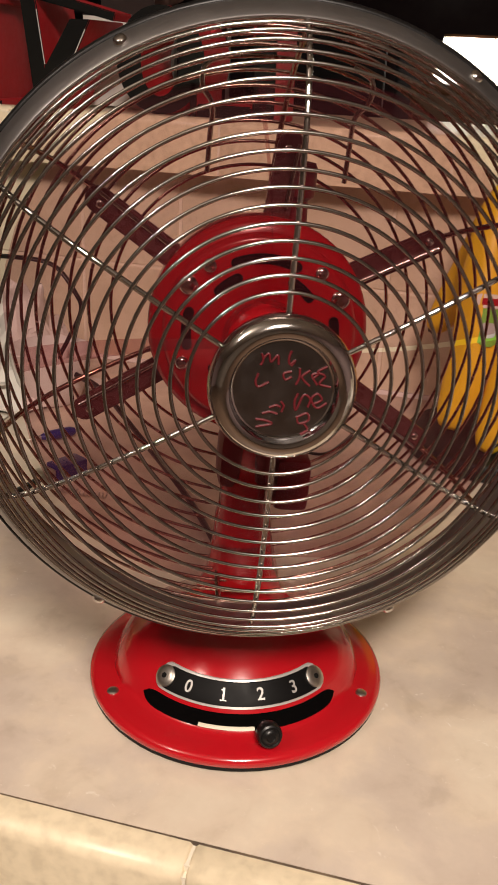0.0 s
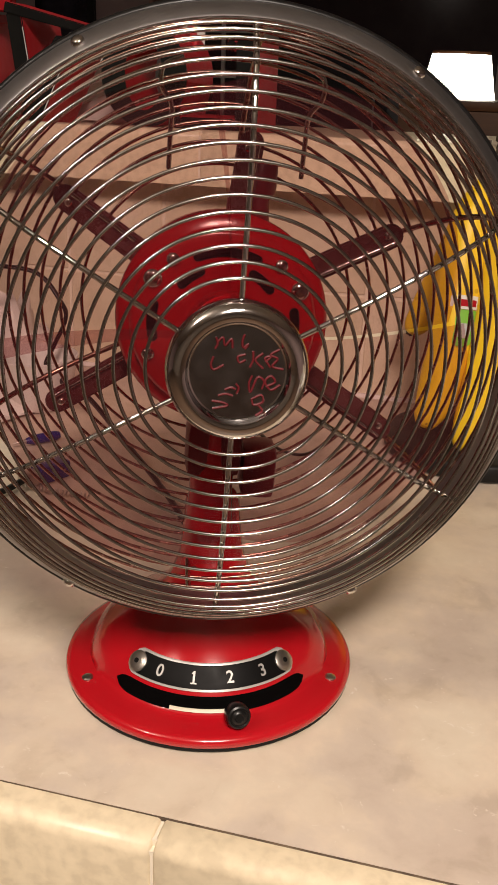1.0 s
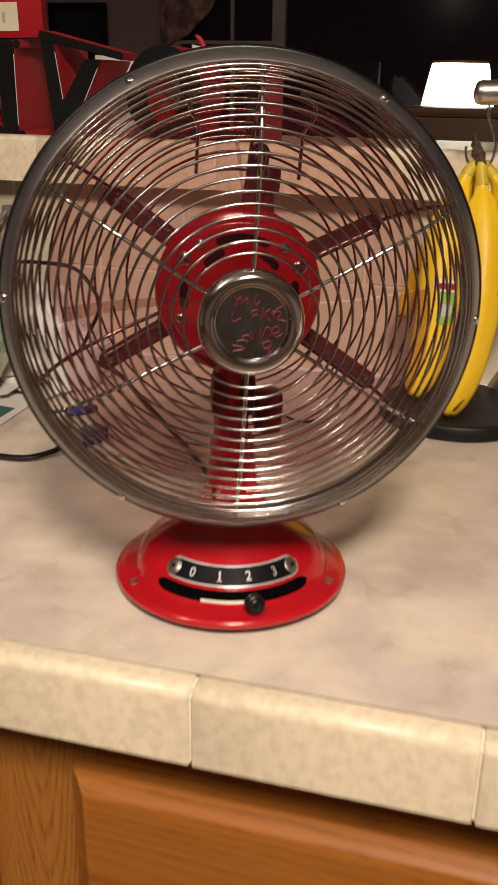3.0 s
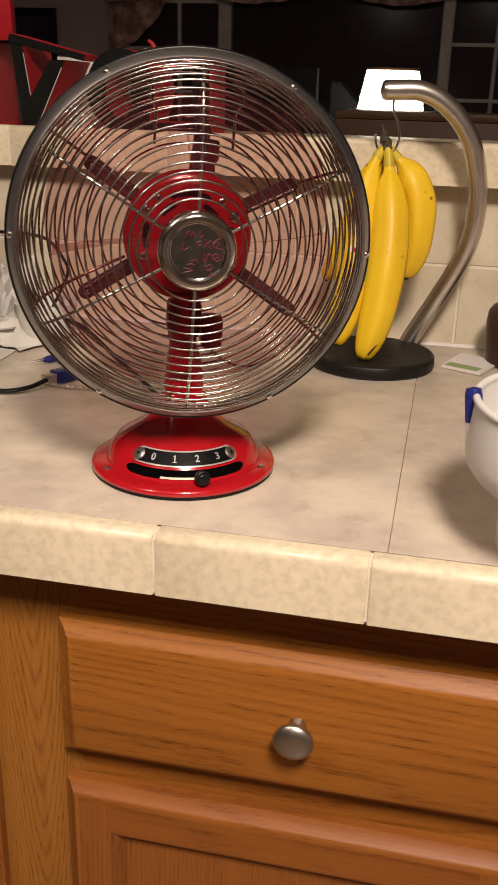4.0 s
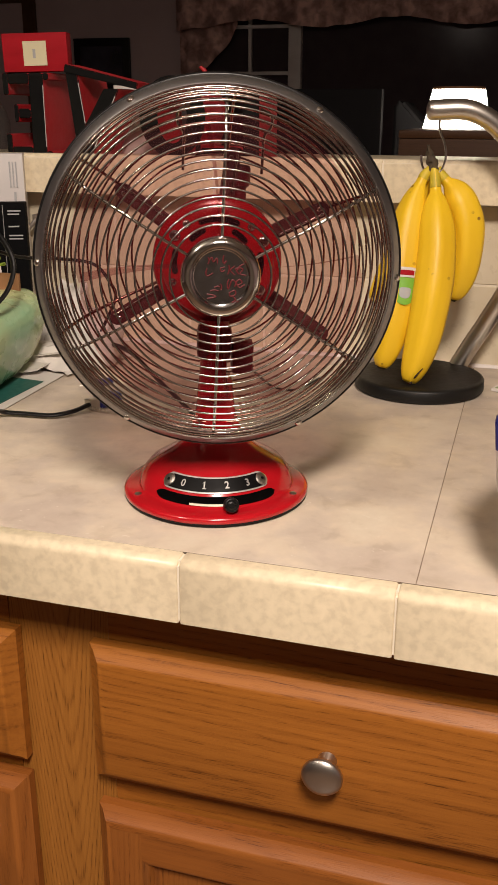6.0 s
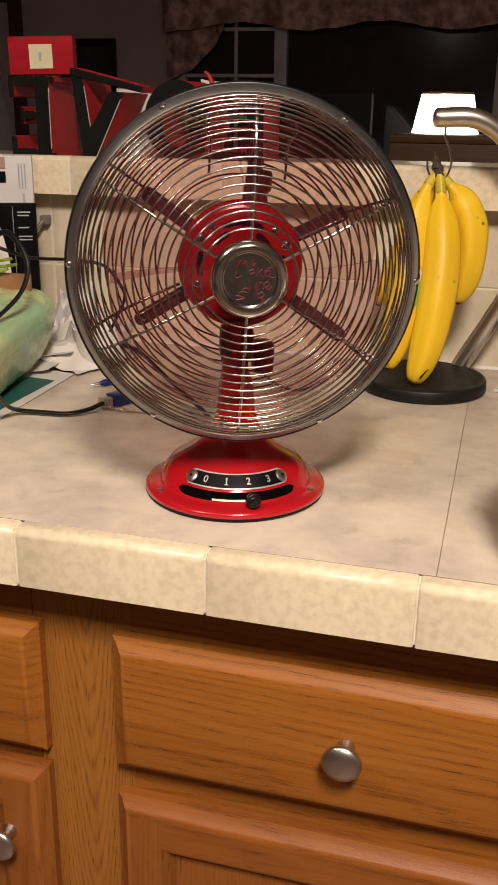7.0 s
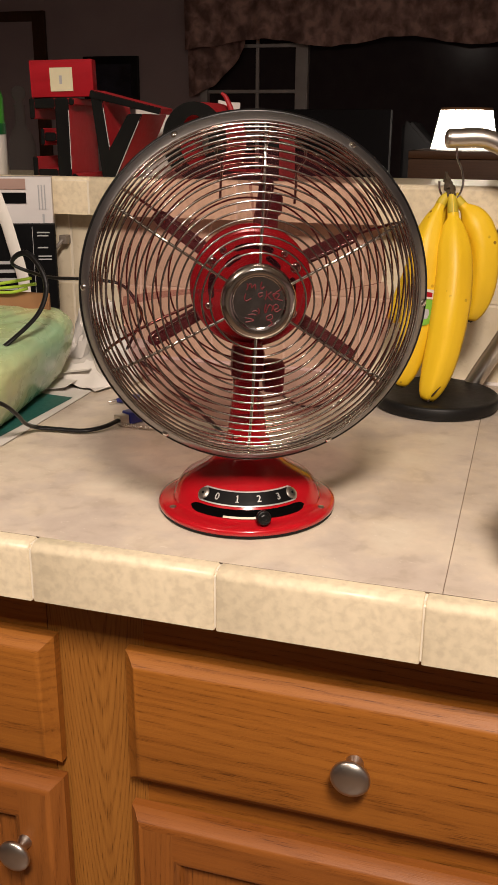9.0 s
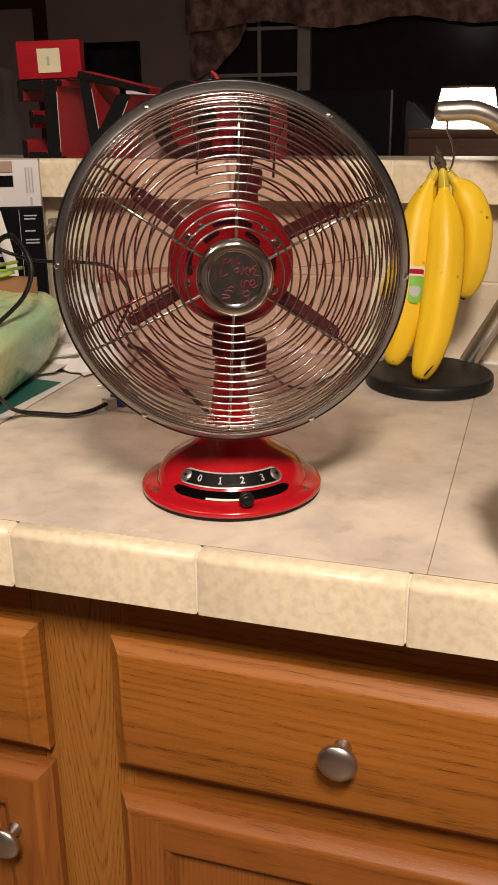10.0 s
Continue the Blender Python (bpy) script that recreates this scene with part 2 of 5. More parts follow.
M_CERAMIC = mat("white_ceramic", (0.76, 0.73, 0.69), rough=0.2, scale=6, bump=0.0)
M_BOXRED = mat("red_carton", (0.37, 0.008, 0.016), (0.29, 0.006, 0.012), rough=0.7, scale=9, stretch=(1, 1, 6), bump=0.03, spec=0.15)
M_NOTE = mat("cream_note", (0.72, 0.66, 0.44), rough=0.8, bump=0.02)
M_LETTERBACK = mat("dark_letter_back", (0.009, 0.009, 0.008), (0.006, 0.006, 0.006), rough=0.6, scale=20, spec=0.1)
M_LETTERSIDE = mat("red_letter_side", (0.50, 0.012, 0.020), (0.32, 0.008, 0.012), rough=0.6, scale=12)
M_WALLFAR = mat("taupe_wall", (0.50, 0.385, 0.38), (0.45, 0.34, 0.34), rough=0.9, scale=3, bump=0.05)
# For the unseen south wall; tone set for bounce and chrome reflections.
M_WALLKIT = mat("unseen_wall", (0.36, 0.31, 0.26), rough=0.85, scale=3, bump=0.05)
M_CEIL = mat("ceiling_paint", (0.58, 0.54, 0.49), rough=0.9, scale=4, bump=0.15)
M_FLOOR = mat("brown_floor", (0.16, 0.10, 0.065), (0.12, 0.075, 0.05), rough=0.5, scale=4)
M_TRIMWOOD = oak("dark_door_trim", 2, (0.10, 0.045, 0.022), (0.055, 0.024, 0.012))
M_WHITEFRAME = mat("white_window_frame", (0.66, 0.60, 0.56), rough=0.5, scale=8)
# Base colour lifted to stand for haze and the room's reflection.
M_NIGHT = mat("night_pane_with_reflection", (0.060, 0.045, 0.048), (0.050, 0.036, 0.040), rough=0.15, bump=0, spec=0.04, spread=0.0)
M_CURTAIN = tile_mat("floral_curtain", (0.74, 0.47, 0.40), (0.24, 0.14, 0.12), (0.50, 0.30, 0.255), 0.9, 6)
M_TVGREY = mat("grey_plastic", (0.014, 0.013, 0.014), rough=0.75, scale=6, spec=0.08)
M_BROWNWOOD = oak("walnut_brown", 0, (0.058, 0.026, 0.016), (0.034, 0.015, 0.009))
M_CHEST = oak("walnut_chest", 0, (0.11, 0.050, 0.022), (0.06, 0.026, 0.012))
M_SHADE = glowing("lit_shade", (1.0, 0.90, 0.74), 8.0)
M_BULBTRIM = mat("shade_trim", (0.30, 0.14, 0.06), rough=0.6)
M_GREENCAP = mat("green_cap", (0.06, 0.36, 0.03), rough=0.4)
M_GREENDARK = mat("dark_green_label", (0.01, 0.12, 0.03), rough=0.4)
M_CLEAR = glassy("clear_glass", (0.05, 0.05, 0.047), 0.03, 0.76)

# ---- building helpers ----


def finish(bm, sharp=40):
    bmesh.ops.recalc_face_normals(bm, faces=bm.faces[:])
    me = bpy.data.meshes.new("mesh")
    bm.to_mesh(me)
    bm.free()
    me.polygons.foreach_set("use_smooth", [True] * len(me.polygons))
    me.set_sharp_from_angle(angle=radians(sharp))
    return me


def part(name, bm, material, parent, label="", sharp=40):
    me = bm if isinstance(bm, bpy.types.Mesh) else finish(bm, sharp)
    if not me.materials:
        for x in (material if isinstance(material, (list, tuple)) else [material]):
            me.materials.append(x)
    ob = new(name, me)
    ob.parent = parent
    return tagged(ob, label)


def thing(name, label, category, m=None, group="", kind=""):
    ob = new(name)
    ob.matrix_world = m or Matrix()
    ob.empty_display_size = 0.02
    return tagged(ob, label, category, group, kind)


def solid(name, bm, material, label, category, m=None, group="", kind="", sharp=40):
    ob = part(name, bm, material, None, sharp=sharp)
    ob.matrix_world = m or Matrix()
    return tagged(ob, label, category, group, kind)


def box(x0, x1, y0, y1, z0, z1, bevel=0.0, seg=2, bm=None):
    own = bmesh.new()
    bmesh.ops.create_cube(own, size=1)
    for v in own.verts:
        v.co = Vector(((x0 + x1) / 2 + v.co.x * (x1 - x0), (y0 + y1) / 2 + v.co.y * (y1 - y0), (z0 + z1) / 2 + v.co.z * (z1 - z0)))
    if bevel:
        bmesh.ops.bevel(own, geom=own.edges[:], offset=bevel, segments=seg, affect="EDGES", profile=0.6)
    if bm is None:
        return own
    join(bm, own)
    return bm


def join(bm, other, m=None):
    if m:
        other.transform(m)
    me = bpy.data.meshes.new("t")
    other.to_mesh(me)
    other.free()
    bm.from_mesh(me)
    bpy.data.meshes.remove(me)
    return bm


def revolve(profile, n=48, axis="z", closed=False, bm=None):
    """Turn (radius, height) points round z, or round y with the height along y."""
    bm = bm or bmesh.new()
    rows = []
    for r, h in profile:
        row = []
        for i in range(n):
            a = 2 * math.pi * i / n
            c, s = r * math.cos(a), r * math.sin(a)
            row.append(bm.verts.new((c, s, h) if axis == "z" else (c, h, s)))
        rows.append(row)
    pairs = list(zip(rows, rows[1:])) + ([(rows[-1], rows[0])] if closed else [])
    for a, b in pairs:
        for i in range(n):
            j = (i + 1) % n
            bm.faces.new((a[i], a[j], b[j], b[i]))
    if not closed:
        for row, r in ((rows[0], profile[0][0]), (rows[-1], profile[-1][0])):
            if r > 1e-5:
                bm.faces.new(row)
    return bm


def smooth_path(points, n=8):
    """A smooth line through points."""
    p = [Vector(q) for q in points]
    p = [2 * p[0] - p[1]] + p + [2 * p[-1] - p[-2]]
    out = []
    for i in range(1, len(p) - 2):
        for k in range(n):
            t = k / n
            a, b, c, d = p[i - 1], p[i], p[i + 1], p[i + 2]
            out.append(0.5 * (2 * b + (c - a) * t + (2 * a - 5 * b + 4 * c - d) * t * t + (3 * b - a - 3 * c + d) * t ** 3))
    out.append(p[-2])
    return out


def tube(path, radius, n=8, closed=False, bm=None, flat=1.0):
    """A pipe along path; radius is a number or a function of 0 to 1; flat squashes it upright."""
    bm = bm or bmesh.new()
    p = [Vector(q) for q in path]
    rows, up = [], None
    for i, q in enumerate(p):
        a = p[i - 1] if (i or closed) else p[0]
        b = p[(i + 1) % len(p)] if (closed or i < len(p) - 1) else p[-1]
        d = (b - a).normalized()
        if up is None:
            up = Vector((0, 0, 1)) if abs(d.z) < 0.9 else Vector((0, 1, 0))
        side = d.cross(up).normalized()
        up = side.cross(d).normalized()
        r = radius(i / max(1, len(p) - 1)) if callable(radius) else radius
        rows.append([bm.verts.new(q + side * r * math.cos(2 * math.pi * k / n) + up * r * flat * math.sin(2 * math.pi * k / n)) for k in range(n)])
    pairs = list(zip(rows, rows[1:])) + ([(rows[-1], rows[0])] if closed else [])
    for a, b in pairs:
        for k in range(n):
            bm.faces.new((a[k], a[(k + 1) % n], b[(k + 1) % n], b[k]))
    if not closed:
        bm.faces.new(rows[0])
        bm.faces.new(rows[-1])
    return bm


def ring_wire(r, y, wire, n=72, k=6, bm=None):
    return tube([(r * math.cos(2 * math.pi * i / n), y, r * math.sin(2 * math.pi * i / n)) for i in range(n)], wire, k, True, bm)


def slab(outline, y0, y1, bevel=0.0, bm=None):
    """An outline in x and z, given depth from y0 to y1."""
    own = bmesh.new()
    f = own.faces.new([own.verts.new((x, y0, z)) for x, z in outline])
    out = bmesh.ops.extrude_face_region(own, geom=[f])
    for v in out["geom"]:
        if isinstance(v, bmesh.types.BMVert):
            v.co.y = y1
    if bevel:
        bmesh.ops.bevel(own, geom=own.edges[:], offset=bevel, segments=2, affect="EDGES")
    return own if bm is None else join(bm, own)


def sheet(corners, thick, curl=0.0, n=10, seed=0.0):
    """A thin sheet over four corners, slightly curled."""
    bm = bmesh.new()
    a, b, c, d = [Vector(q) for q in corners]
    grid = []
    for i in range(n + 1):
        row = []
        for j in range(n + 1):
            u, v = i / n, j / n
            q = (a * (1 - u) + b * u) * (1 - v) + (d * (1 - u) + c * u) * v
            q.z += curl * (noise.noise(Vector((u * 1.7 + seed, v * 1.7, seed))) + 0.5) * (abs(u - 0.5) + abs(v - 0.5))
            row.append(bm.verts.new(q))
        grid.append(row)
    for i in range(n):
        for j in range(n):
            bm.faces.new((grid[i][j], grid[i + 1][j], grid[i + 1][j + 1], grid[i][j + 1]))
    out = bmesh.ops.extrude_face_region(bm, geom=bm.faces[:])
    for v in out["geom"]:
        if isinstance(v, bmesh.types.BMVert):
            v.co.z += thick
    return bm


def shared(me, m_list, name, parent):
    """Alike pieces on one mesh, each an object of its own."""
    for m in m_list:
        ob = new(name, me)
        ob.parent = parent
        ob.matrix_world = m


# ---- the room ----
TOP = 0.91
solid("floor", box(-4.2, 3.2, -4.6, 5.75, -0.1, 0.0), M_FLOOR, "brown floor of the kitchen and living room", "floor", kind="structure")
# Ceiling and next three walls are unseen, added to bounce and reflect light.
solid("ceiling", box(-4.2, 3.2, -4.6, 5.75, 2.45, 2.55), M_CEIL, "unseen off-white ceiling, added for bounce light", "ceiling", kind="structure")
solid("wall_south", box(-4.2, 3.2, -4.7, -4.6, 0, 2.45), M_WALLKIT, "unseen beige wall behind the camera, added for reflections", "wall", kind="structure")
solid("wall_west", box(-4.3, -4.2, -4.7, 5.75, 0, 2.45), M_WALLFAR, "unseen taupe west wall, closes the room for bounce light", "wall", kind="structure")
solid("wall_east", box(3.2, 3.3, -4.7, 5.75, 0, 2.45), M_WALLFAR, "unseen taupe east wall, closes the room for bounce light", "wall", kind="structure")

WALL_Y = 5.6
WIN = (-2.0, 1.1, 0.75, 2.05)
bm = box(-4.2, WIN[0], WALL_Y, WALL_Y + 0.15, 0, 2.45)
box(WIN[1], 3.2, WALL_Y, WALL_Y + 0.15, 0, 2.45, bm=bm)
box(WIN[0], WIN[1], WALL_Y, WALL_Y + 0.15, 0, WIN[2], bm=bm)
box(WIN[0], WIN[1], WALL_Y, WALL_Y + 0.15, WIN[3], 2.45, bm=bm)
solid("wall_north", bm, M_WALLFAR, "dim taupe living room wall with a wide window", "wall", kind="structure")


def window():
    w = thing("window_1", "wide white-framed window, dark with night outside", "window", kind="structure")
    x0, x1, z0, z1 = WIN
    y = WALL_Y - 0.01
    for a, b, c, d in ((x0, x1, z1 - 0.05, z1), (x0, x1, z0, z0 + 0.05), (x0, x0 + 0.05, z0 + 0.05, z1 - 0.05), (x1 - 0.05, x1, z0 + 0.05, z1 - 0.05),
                       (-1.355, -1.273, z0 + 0.05, z1 - 0.05), (0.022, 0.090, z0 + 0.05, z1 - 0.05)):
        part("window_frame", box(a, b, y - 0.03, y + 0.05, c, d, 0.006), M_WHITEFRAME, w)
    panes = ((x0 + 0.05, -1.355), (-1.273, 0.022), (0.090, x1 - 0.05))
    for i, (a, b) in enumerate(panes):
        part("pane", box(a, b, y + 0.02, y + 0.026, z0 + 0.05, z1 - 0.05), M_NIGHT, w, "night pane with the room's reflection in its colour")
        if i != 1:
            mid = -1.615 if i == 0 else 0.352
            part("muntin", box(mid - 0.011, mid + 0.011, y - 0.004, y + 0.02, z0 + 0.05, z1 - 0.05, 0.003), M_WHITEFRAME, w)
            for z in ((1.19, 1.445, 1.72) if i == 0 else (1.187, 1.50, 1.78)):
                part("muntin", box(a, b, y - 0.006, y + 0.018, z - 0.011, z + 0.011, 0.003), M_WHITEFRAME, w)


window()


def drape(name, x0, x1, z0, z1, y, fold, depth, scallop, label, rise=0.0):
    nx, nz = int((x1 - x0) / 0.02), 12
    bm = bmesh.new()
    rows = []
    for j in range(nz + 1):
        row = []
        for i in range(nx + 1):
            u, v = i / nx, j / nz
            x = x0 + (x1 - x0) * u
            low = z0 + scallop * (0.5 + 0.5 * math.sin(x * 7.0)) + 0.012 * noise.noise(Vector((x * 9, 0, 3))) + rise * u * u
            z = low + (z1 - low) * v
            f = math.sin(x * fold + 1.3 * noise.noise(Vector((x * 3, 0, z)))) * (1 - 0.4 * v) + 0.5 * noise.noise(Vector((x * 14, 1, z * 2)))
            row.append(bm.verts.new((x, y + depth * f, z)))
        rows.append(row)
    for j in range(nz):
        for i in range(nx):
            bm.faces.new((rows[j][i], rows[j][i + 1], rows[j + 1][i + 1], rows[j + 1][i]))
    out = bmesh.ops.extrude_face_region(bm, geom=bm.faces[:])
    for v in out["geom"]:
        if isinstance(v, bmesh.types.BMVert):
            v.co.y += 0.006
    return solid(name, bm, M_CURTAIN, label, "curtain", sharp=80)


drape("valance", -2.07, 1.3, 1.70, 2.2, WALL_Y - 0.14, 26, 0.025, 0.05, "gathered brown floral valance above the window")
drape("curtain", -2.07, -1.67, 1.42, 1.99, WALL_Y - 0.085, 42, 0.02, 0.0, "tapered brown floral curtain tail beside the window", 0.30)
bm = box(-2.25, 1.35, WALL_Y - 0.15, WALL_Y - 0.13, 2.2, 2.22, 0.005)
box(-2.2, -2.18, WALL_Y - 0.14, WALL_Y, 2.2, 2.22, bm=bm)
solid("curtain_rod", bm, M_TRIMWOOD, "dark rod carrying the valance", "curtain rod")

d = thing("door_1", "closed interior door with dark wooden trim", "door", kind="structure")
part("door_leaf", box(-3.98, -3.22, WALL_Y - 0.012, WALL_Y - 0.002, 0, 1.9, 0.004), M_WALLFAR, d)
part("trim", box(-3.22, -3.125, WALL_Y - 0.03, WALL_Y - 0.001, 0, 1.965, 0.005), M_TRIMWOOD, d)
part("trim", box(-4.08, -3.98, WALL_Y - 0.03, WALL_Y - 0.001, 0, 1.965, 0.005), M_TRIMWOOD, d)
part("trim", box(-3.98, -3.22, WALL_Y - 0.03, WALL_Y - 0.001, 1.9, 1.965, 0.005), M_TRIMWOOD, d)

p = thing("framed_picture", "small dark framed picture on the taupe wall", "picture")
part("frame", box(-2.85, -2.445, WALL_Y - 0.03, WALL_Y - 0.001, 1.34, 1.672, 0.006), M_BLACK, p)
part("print", box(-2.80, -2.495, WALL_Y - 0.033, WALL_Y - 0.0301, 1.39, 1.62), mat("dark_print_blue", (0.03, 0.03, 0.05), (0.008, 0.008, 0.012), rough=0.2, scale=6), p)

# ---- ceiling lamps ----


def ceiling_light(at):
    c = thing("ceiling_light", "round white ceiling light fixture", "ceiling light", pose(at[0], at[1], 0), group="kitchen ceiling lights")
    part("canopy", revolve([(0.0, 2.449), (0.075, 2.449), (0.078, 2.44), (0.06, 2.425), (0.012, 2.42), (0.012, 2.385), (0.0, 2.385)], 40), M_WHITEFRAME, c)


x, y, z = LAMP_A
c = thing("ceiling_panel", "white rectangular ceiling light panel", "ceiling light", group="kitchen ceiling lights")
part("tray", box(x - 0.20, x + 0.20, y - 0.33, y + 0.33, z + 0.012, 2.4499, 0.006), M_WHITEFRAME, c)
for a, b in ((-0.33, -0.315), (0.315, 0.33)):
    part("end_cap", box(x - 0.20, x + 0.20, y + a, y + b, z - 0.01, z + 0.0118, 0.003), M_WHITEFRAME, c)
ceiling_light(LAMP_B)

# ---- raised bar behind the counter ----
BAR_TOP, BAR_Y, WALL_B = 1.157, 0.566, 0.604
solid("wall_bar", box(-2.4, 1.6, WALL_B + 0.006, 0.80, 0, 1.128), M_GROUT, "low half wall carrying the raised bar", "wall", kind="structure")
SHELF = 1.1435
solid("bar_top", box(-2.4, 1.6, BAR_Y + 0.012, 0.604, 1.128, BAR_TOP, 0.002), M_EDGE, "cream tiled cap of the half wall", "wall cap", kind="structure")
solid("bar_shelf", box(-2.4, 1.6, 0.6045, 1.02, 1.1285, SHELF, 0.003), M_EDGE, "cream tiled top of the raised bar", "bar top", kind="structure")

# ---- counter ----
solid("worktop", box(-2.4, 0.16575, 0.0062, WALL_B - 0.001, 0.87, TOP - 0.0008, 0.0008), M_COUNTER, "smooth grey-beige mottled kitchen worktop", "worktop", kind="structure")
solid("worktop", box(0.16620, 1.6, 0.0062, WALL_B - 0.001, 0.87, TOP - 0.0008, 0.0008), M_COUNTER, "grey-beige mottled worktop beyond a thin seam", "worktop", kind="structure")
solid("seam", box(0.16577, 0.16618, 0.0062, WALL_B - 0.001, 0.87, TOP - 0.0013), M_SEAMFILL, "thin brown joint line across the worktop", "seam", kind="structure")
solid("worktop_base", box(-2.4, 1.6, 0.0, WALL_B, 0.8615, 0.8695), M_SEAM, "dark board under the worktop", "board", kind="structure")
bm = tube([(x, WALL_B - 0.007 + 0.0008 * math.sin(x * 37), TOP) for x in np.linspace(-2.4, 1.6, 80)], 0.004, 6)
solid("trim", bm, M_WHITEFRAME, "pale caulk line where worktop meets tiles", "caulk", kind="structure")

# ---- cabinets ----


def profiled_panel(x0, x1, z0, z1, y0, depth, cove=0.012):
    """A board with a coved edge: its face stands forward of a thinner lip."""
    steps = ((0, depth), (0, depth * 0.55), (cove * 0.35, depth * 0.42), (cove * 0.8, depth * 0.12), (cove, depth * 0.03), (cove * 1.35, 0.0))
    bm = bmesh.new()
    rows = []
    for inset, back in steps:
        a, b, c, d = x0 + inset, x1 - inset, z0 + inset, z1 - inset
        rows.append([bm.verts.new(q) for q in ((a, y0 + back, c), (b, y0 + back, c), (b, y0 + back, d), (a, y0 + back, d))])
    for r, s in zip(rows, rows[1:]):
        for i in range(4):
            bm.faces.new((r[i], r[(i + 1) % 4], s[(i + 1) % 4], s[i]))
    bm.faces.new(rows[-1])
    bm.faces.new(rows[0])
    return bm


def knob_bm(x, y, z):
    bm = revolve([(0.0, 0.0), (0.0075, 0.0), (0.0065, -0.003), (0.005, -0.006), (0.005, -0.011), (0.0075, -0.0135), (0.0135, -0.016), (0.0158, -0.0185), (0.0160, -0.0205),
                  (0.0148, -0.0225), (0.0105, -0.0245), (0.005, -0.0255), (0.0, -0.0257)], 32, "y")
    bm.transform(Matrix.Translation((x, y, z)))
    return bm


FACE = 0.017


def cabinet(x0, x1, door_knob, door_top):
    c = thing("base_cabinet", "golden oak base cabinet with a drawer above a panelled door", "cabinet", group="oak base cabinets")
    part("body", box(x0 - 0.033, x1 + 0.0325, FACE + 0.04, 0.58, 0.1, 0.861), M_OAK_Z, c)
    part("stile", box(x0 - 0.0785, x0 + 0.012, FACE + 0.0225, FACE + 0.039, 0.1, 0.861), M_OAK_Z, c)
    for z0, z1 in ((0.798, 0.8605), (0.641, 0.694), (0.1, 0.15)):
        part("rail", box(x0 + 0.0121, x1 - 0.0121, FACE + 0.0227, FACE + 0.0395, z0, z1), M_OAK_X, c)
    dr = part("drawer_front", profiled_panel(x0, x1, 0.6725, 0.8030, FACE, 0.0205), M_OAK_X, c)
    part("knob", knob_bm((x0 + x1) / 2 + 0.0025, FACE, 0.7430), M_NICKEL, dr, "round brushed nickel knob")
    dz0, dz1, w = 0.13, door_top, 0.049
    bm = bmesh.new()

    def loop(steps):
        """Nested rectangles joined by strips; strips at the sides take the upright grain."""
        rows = []
        for inset, back in steps:
            rows.append([bm.verts.new(q) for q in ((x0 + inset, FACE + back, dz0 + inset), (x1 - inset, FACE + back, dz0 + inset), (x1 - inset, FACE + back, dz1 - inset), (x0 + inset, FACE + back, dz1 - inset))])
        for r, q in zip(rows, rows[1:]):
            for i in range(4):
                bm.faces.new((r[i], r[(i + 1) % 4], q[(i + 1) % 4], q[i])).material_index = i % 2

    loop(((0, 0.0205), (0, 0.0115), (0.004, 0.009), (0.009, 0.0025), (0.0115, 0.0006), (0.015, 0.0)))
    loop(((w - 0.006, 0.0), (w - 0.003, 0.001), (w, 0.0035), (w + 0.0015, 0.009), (w + 0.007, 0.0105)))
    e, g = 0.015, w - 0.006
    for xa, xb, za, zb, k in ((x0 + e, x0 + g, dz0 + e, dz1 - e, 1), (x1 - g, x1 - e, dz0 + e, dz1 - e, 1), (x0 + g, x1 - g, dz1 - g, dz1 - e, 0), (x0 + g, x1 - g, dz0 + e, dz0 + g, 0)):
        bm.faces.new([bm.verts.new((x, FACE, z)) for x, z in ((xa, za), (xb, za), (xb, zb), (xa, zb))]).material_index = k
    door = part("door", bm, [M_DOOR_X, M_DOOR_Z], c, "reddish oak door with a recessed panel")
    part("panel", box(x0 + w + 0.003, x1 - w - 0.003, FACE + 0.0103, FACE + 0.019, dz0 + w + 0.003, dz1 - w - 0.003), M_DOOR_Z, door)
    if door_knob:
        part("knob", knob_bm(x1 - 0.039, FACE, 0.583), M_NICKEL, door, "round brushed nickel knob")


cabinet(-0.0935, 0.3045, False, 0.6435)
cabinet(-0.562, -0.161, True, 0.6555)
bm = box(-2.4, -0.6405, FACE + 0.03, 0.58, 0.1, 0.861)
solid("cabinet_run", bm, M_OAK_Z, "plain oak cabinet front further along", "cabinet")
solid("cabinet_run", box(0.3405, 1.6, FACE + 0.03, 0.58, 0.1, 0.861), M_OAK_Z, "plain oak cabinet front beside the drawers", "cabinet")
solid("toe_kick", box(-2.4, 1.6, 0.09, 0.58, 0.0, 0.0995), M_OAK_DARK, "recessed toe kick under the cabinets, oak darkened for shade", "toe kick", kind="structure")

# ---- the fan ----
FAN = pose(-0.0150, 0.1215, TOP, 0, 0, 18)
BASE = [(0.0, 0.0018), (0.0752, 0.0018), (0.0765, 0.0030), (0.0768, 0.0052), (0.0760, 0.0071), (0.0735, 0.0080), (0.0680, 0.0084), (0.0630, 0.0088), (0.0605, 0.0096),
        (0.0590, 0.0115), (0.0568, 0.0160), (0.0530, 0.0215), (0.0475, 0.0275), (0.0405, 0.0340), (0.0330, 0.0400), (0.0264, 0.0465), (0.0202, 0.0550), (0.0164, 0.0680),
        (0.0146, 0.0850), (0.0138, 0.0960), (0.0122, 0.1000)]


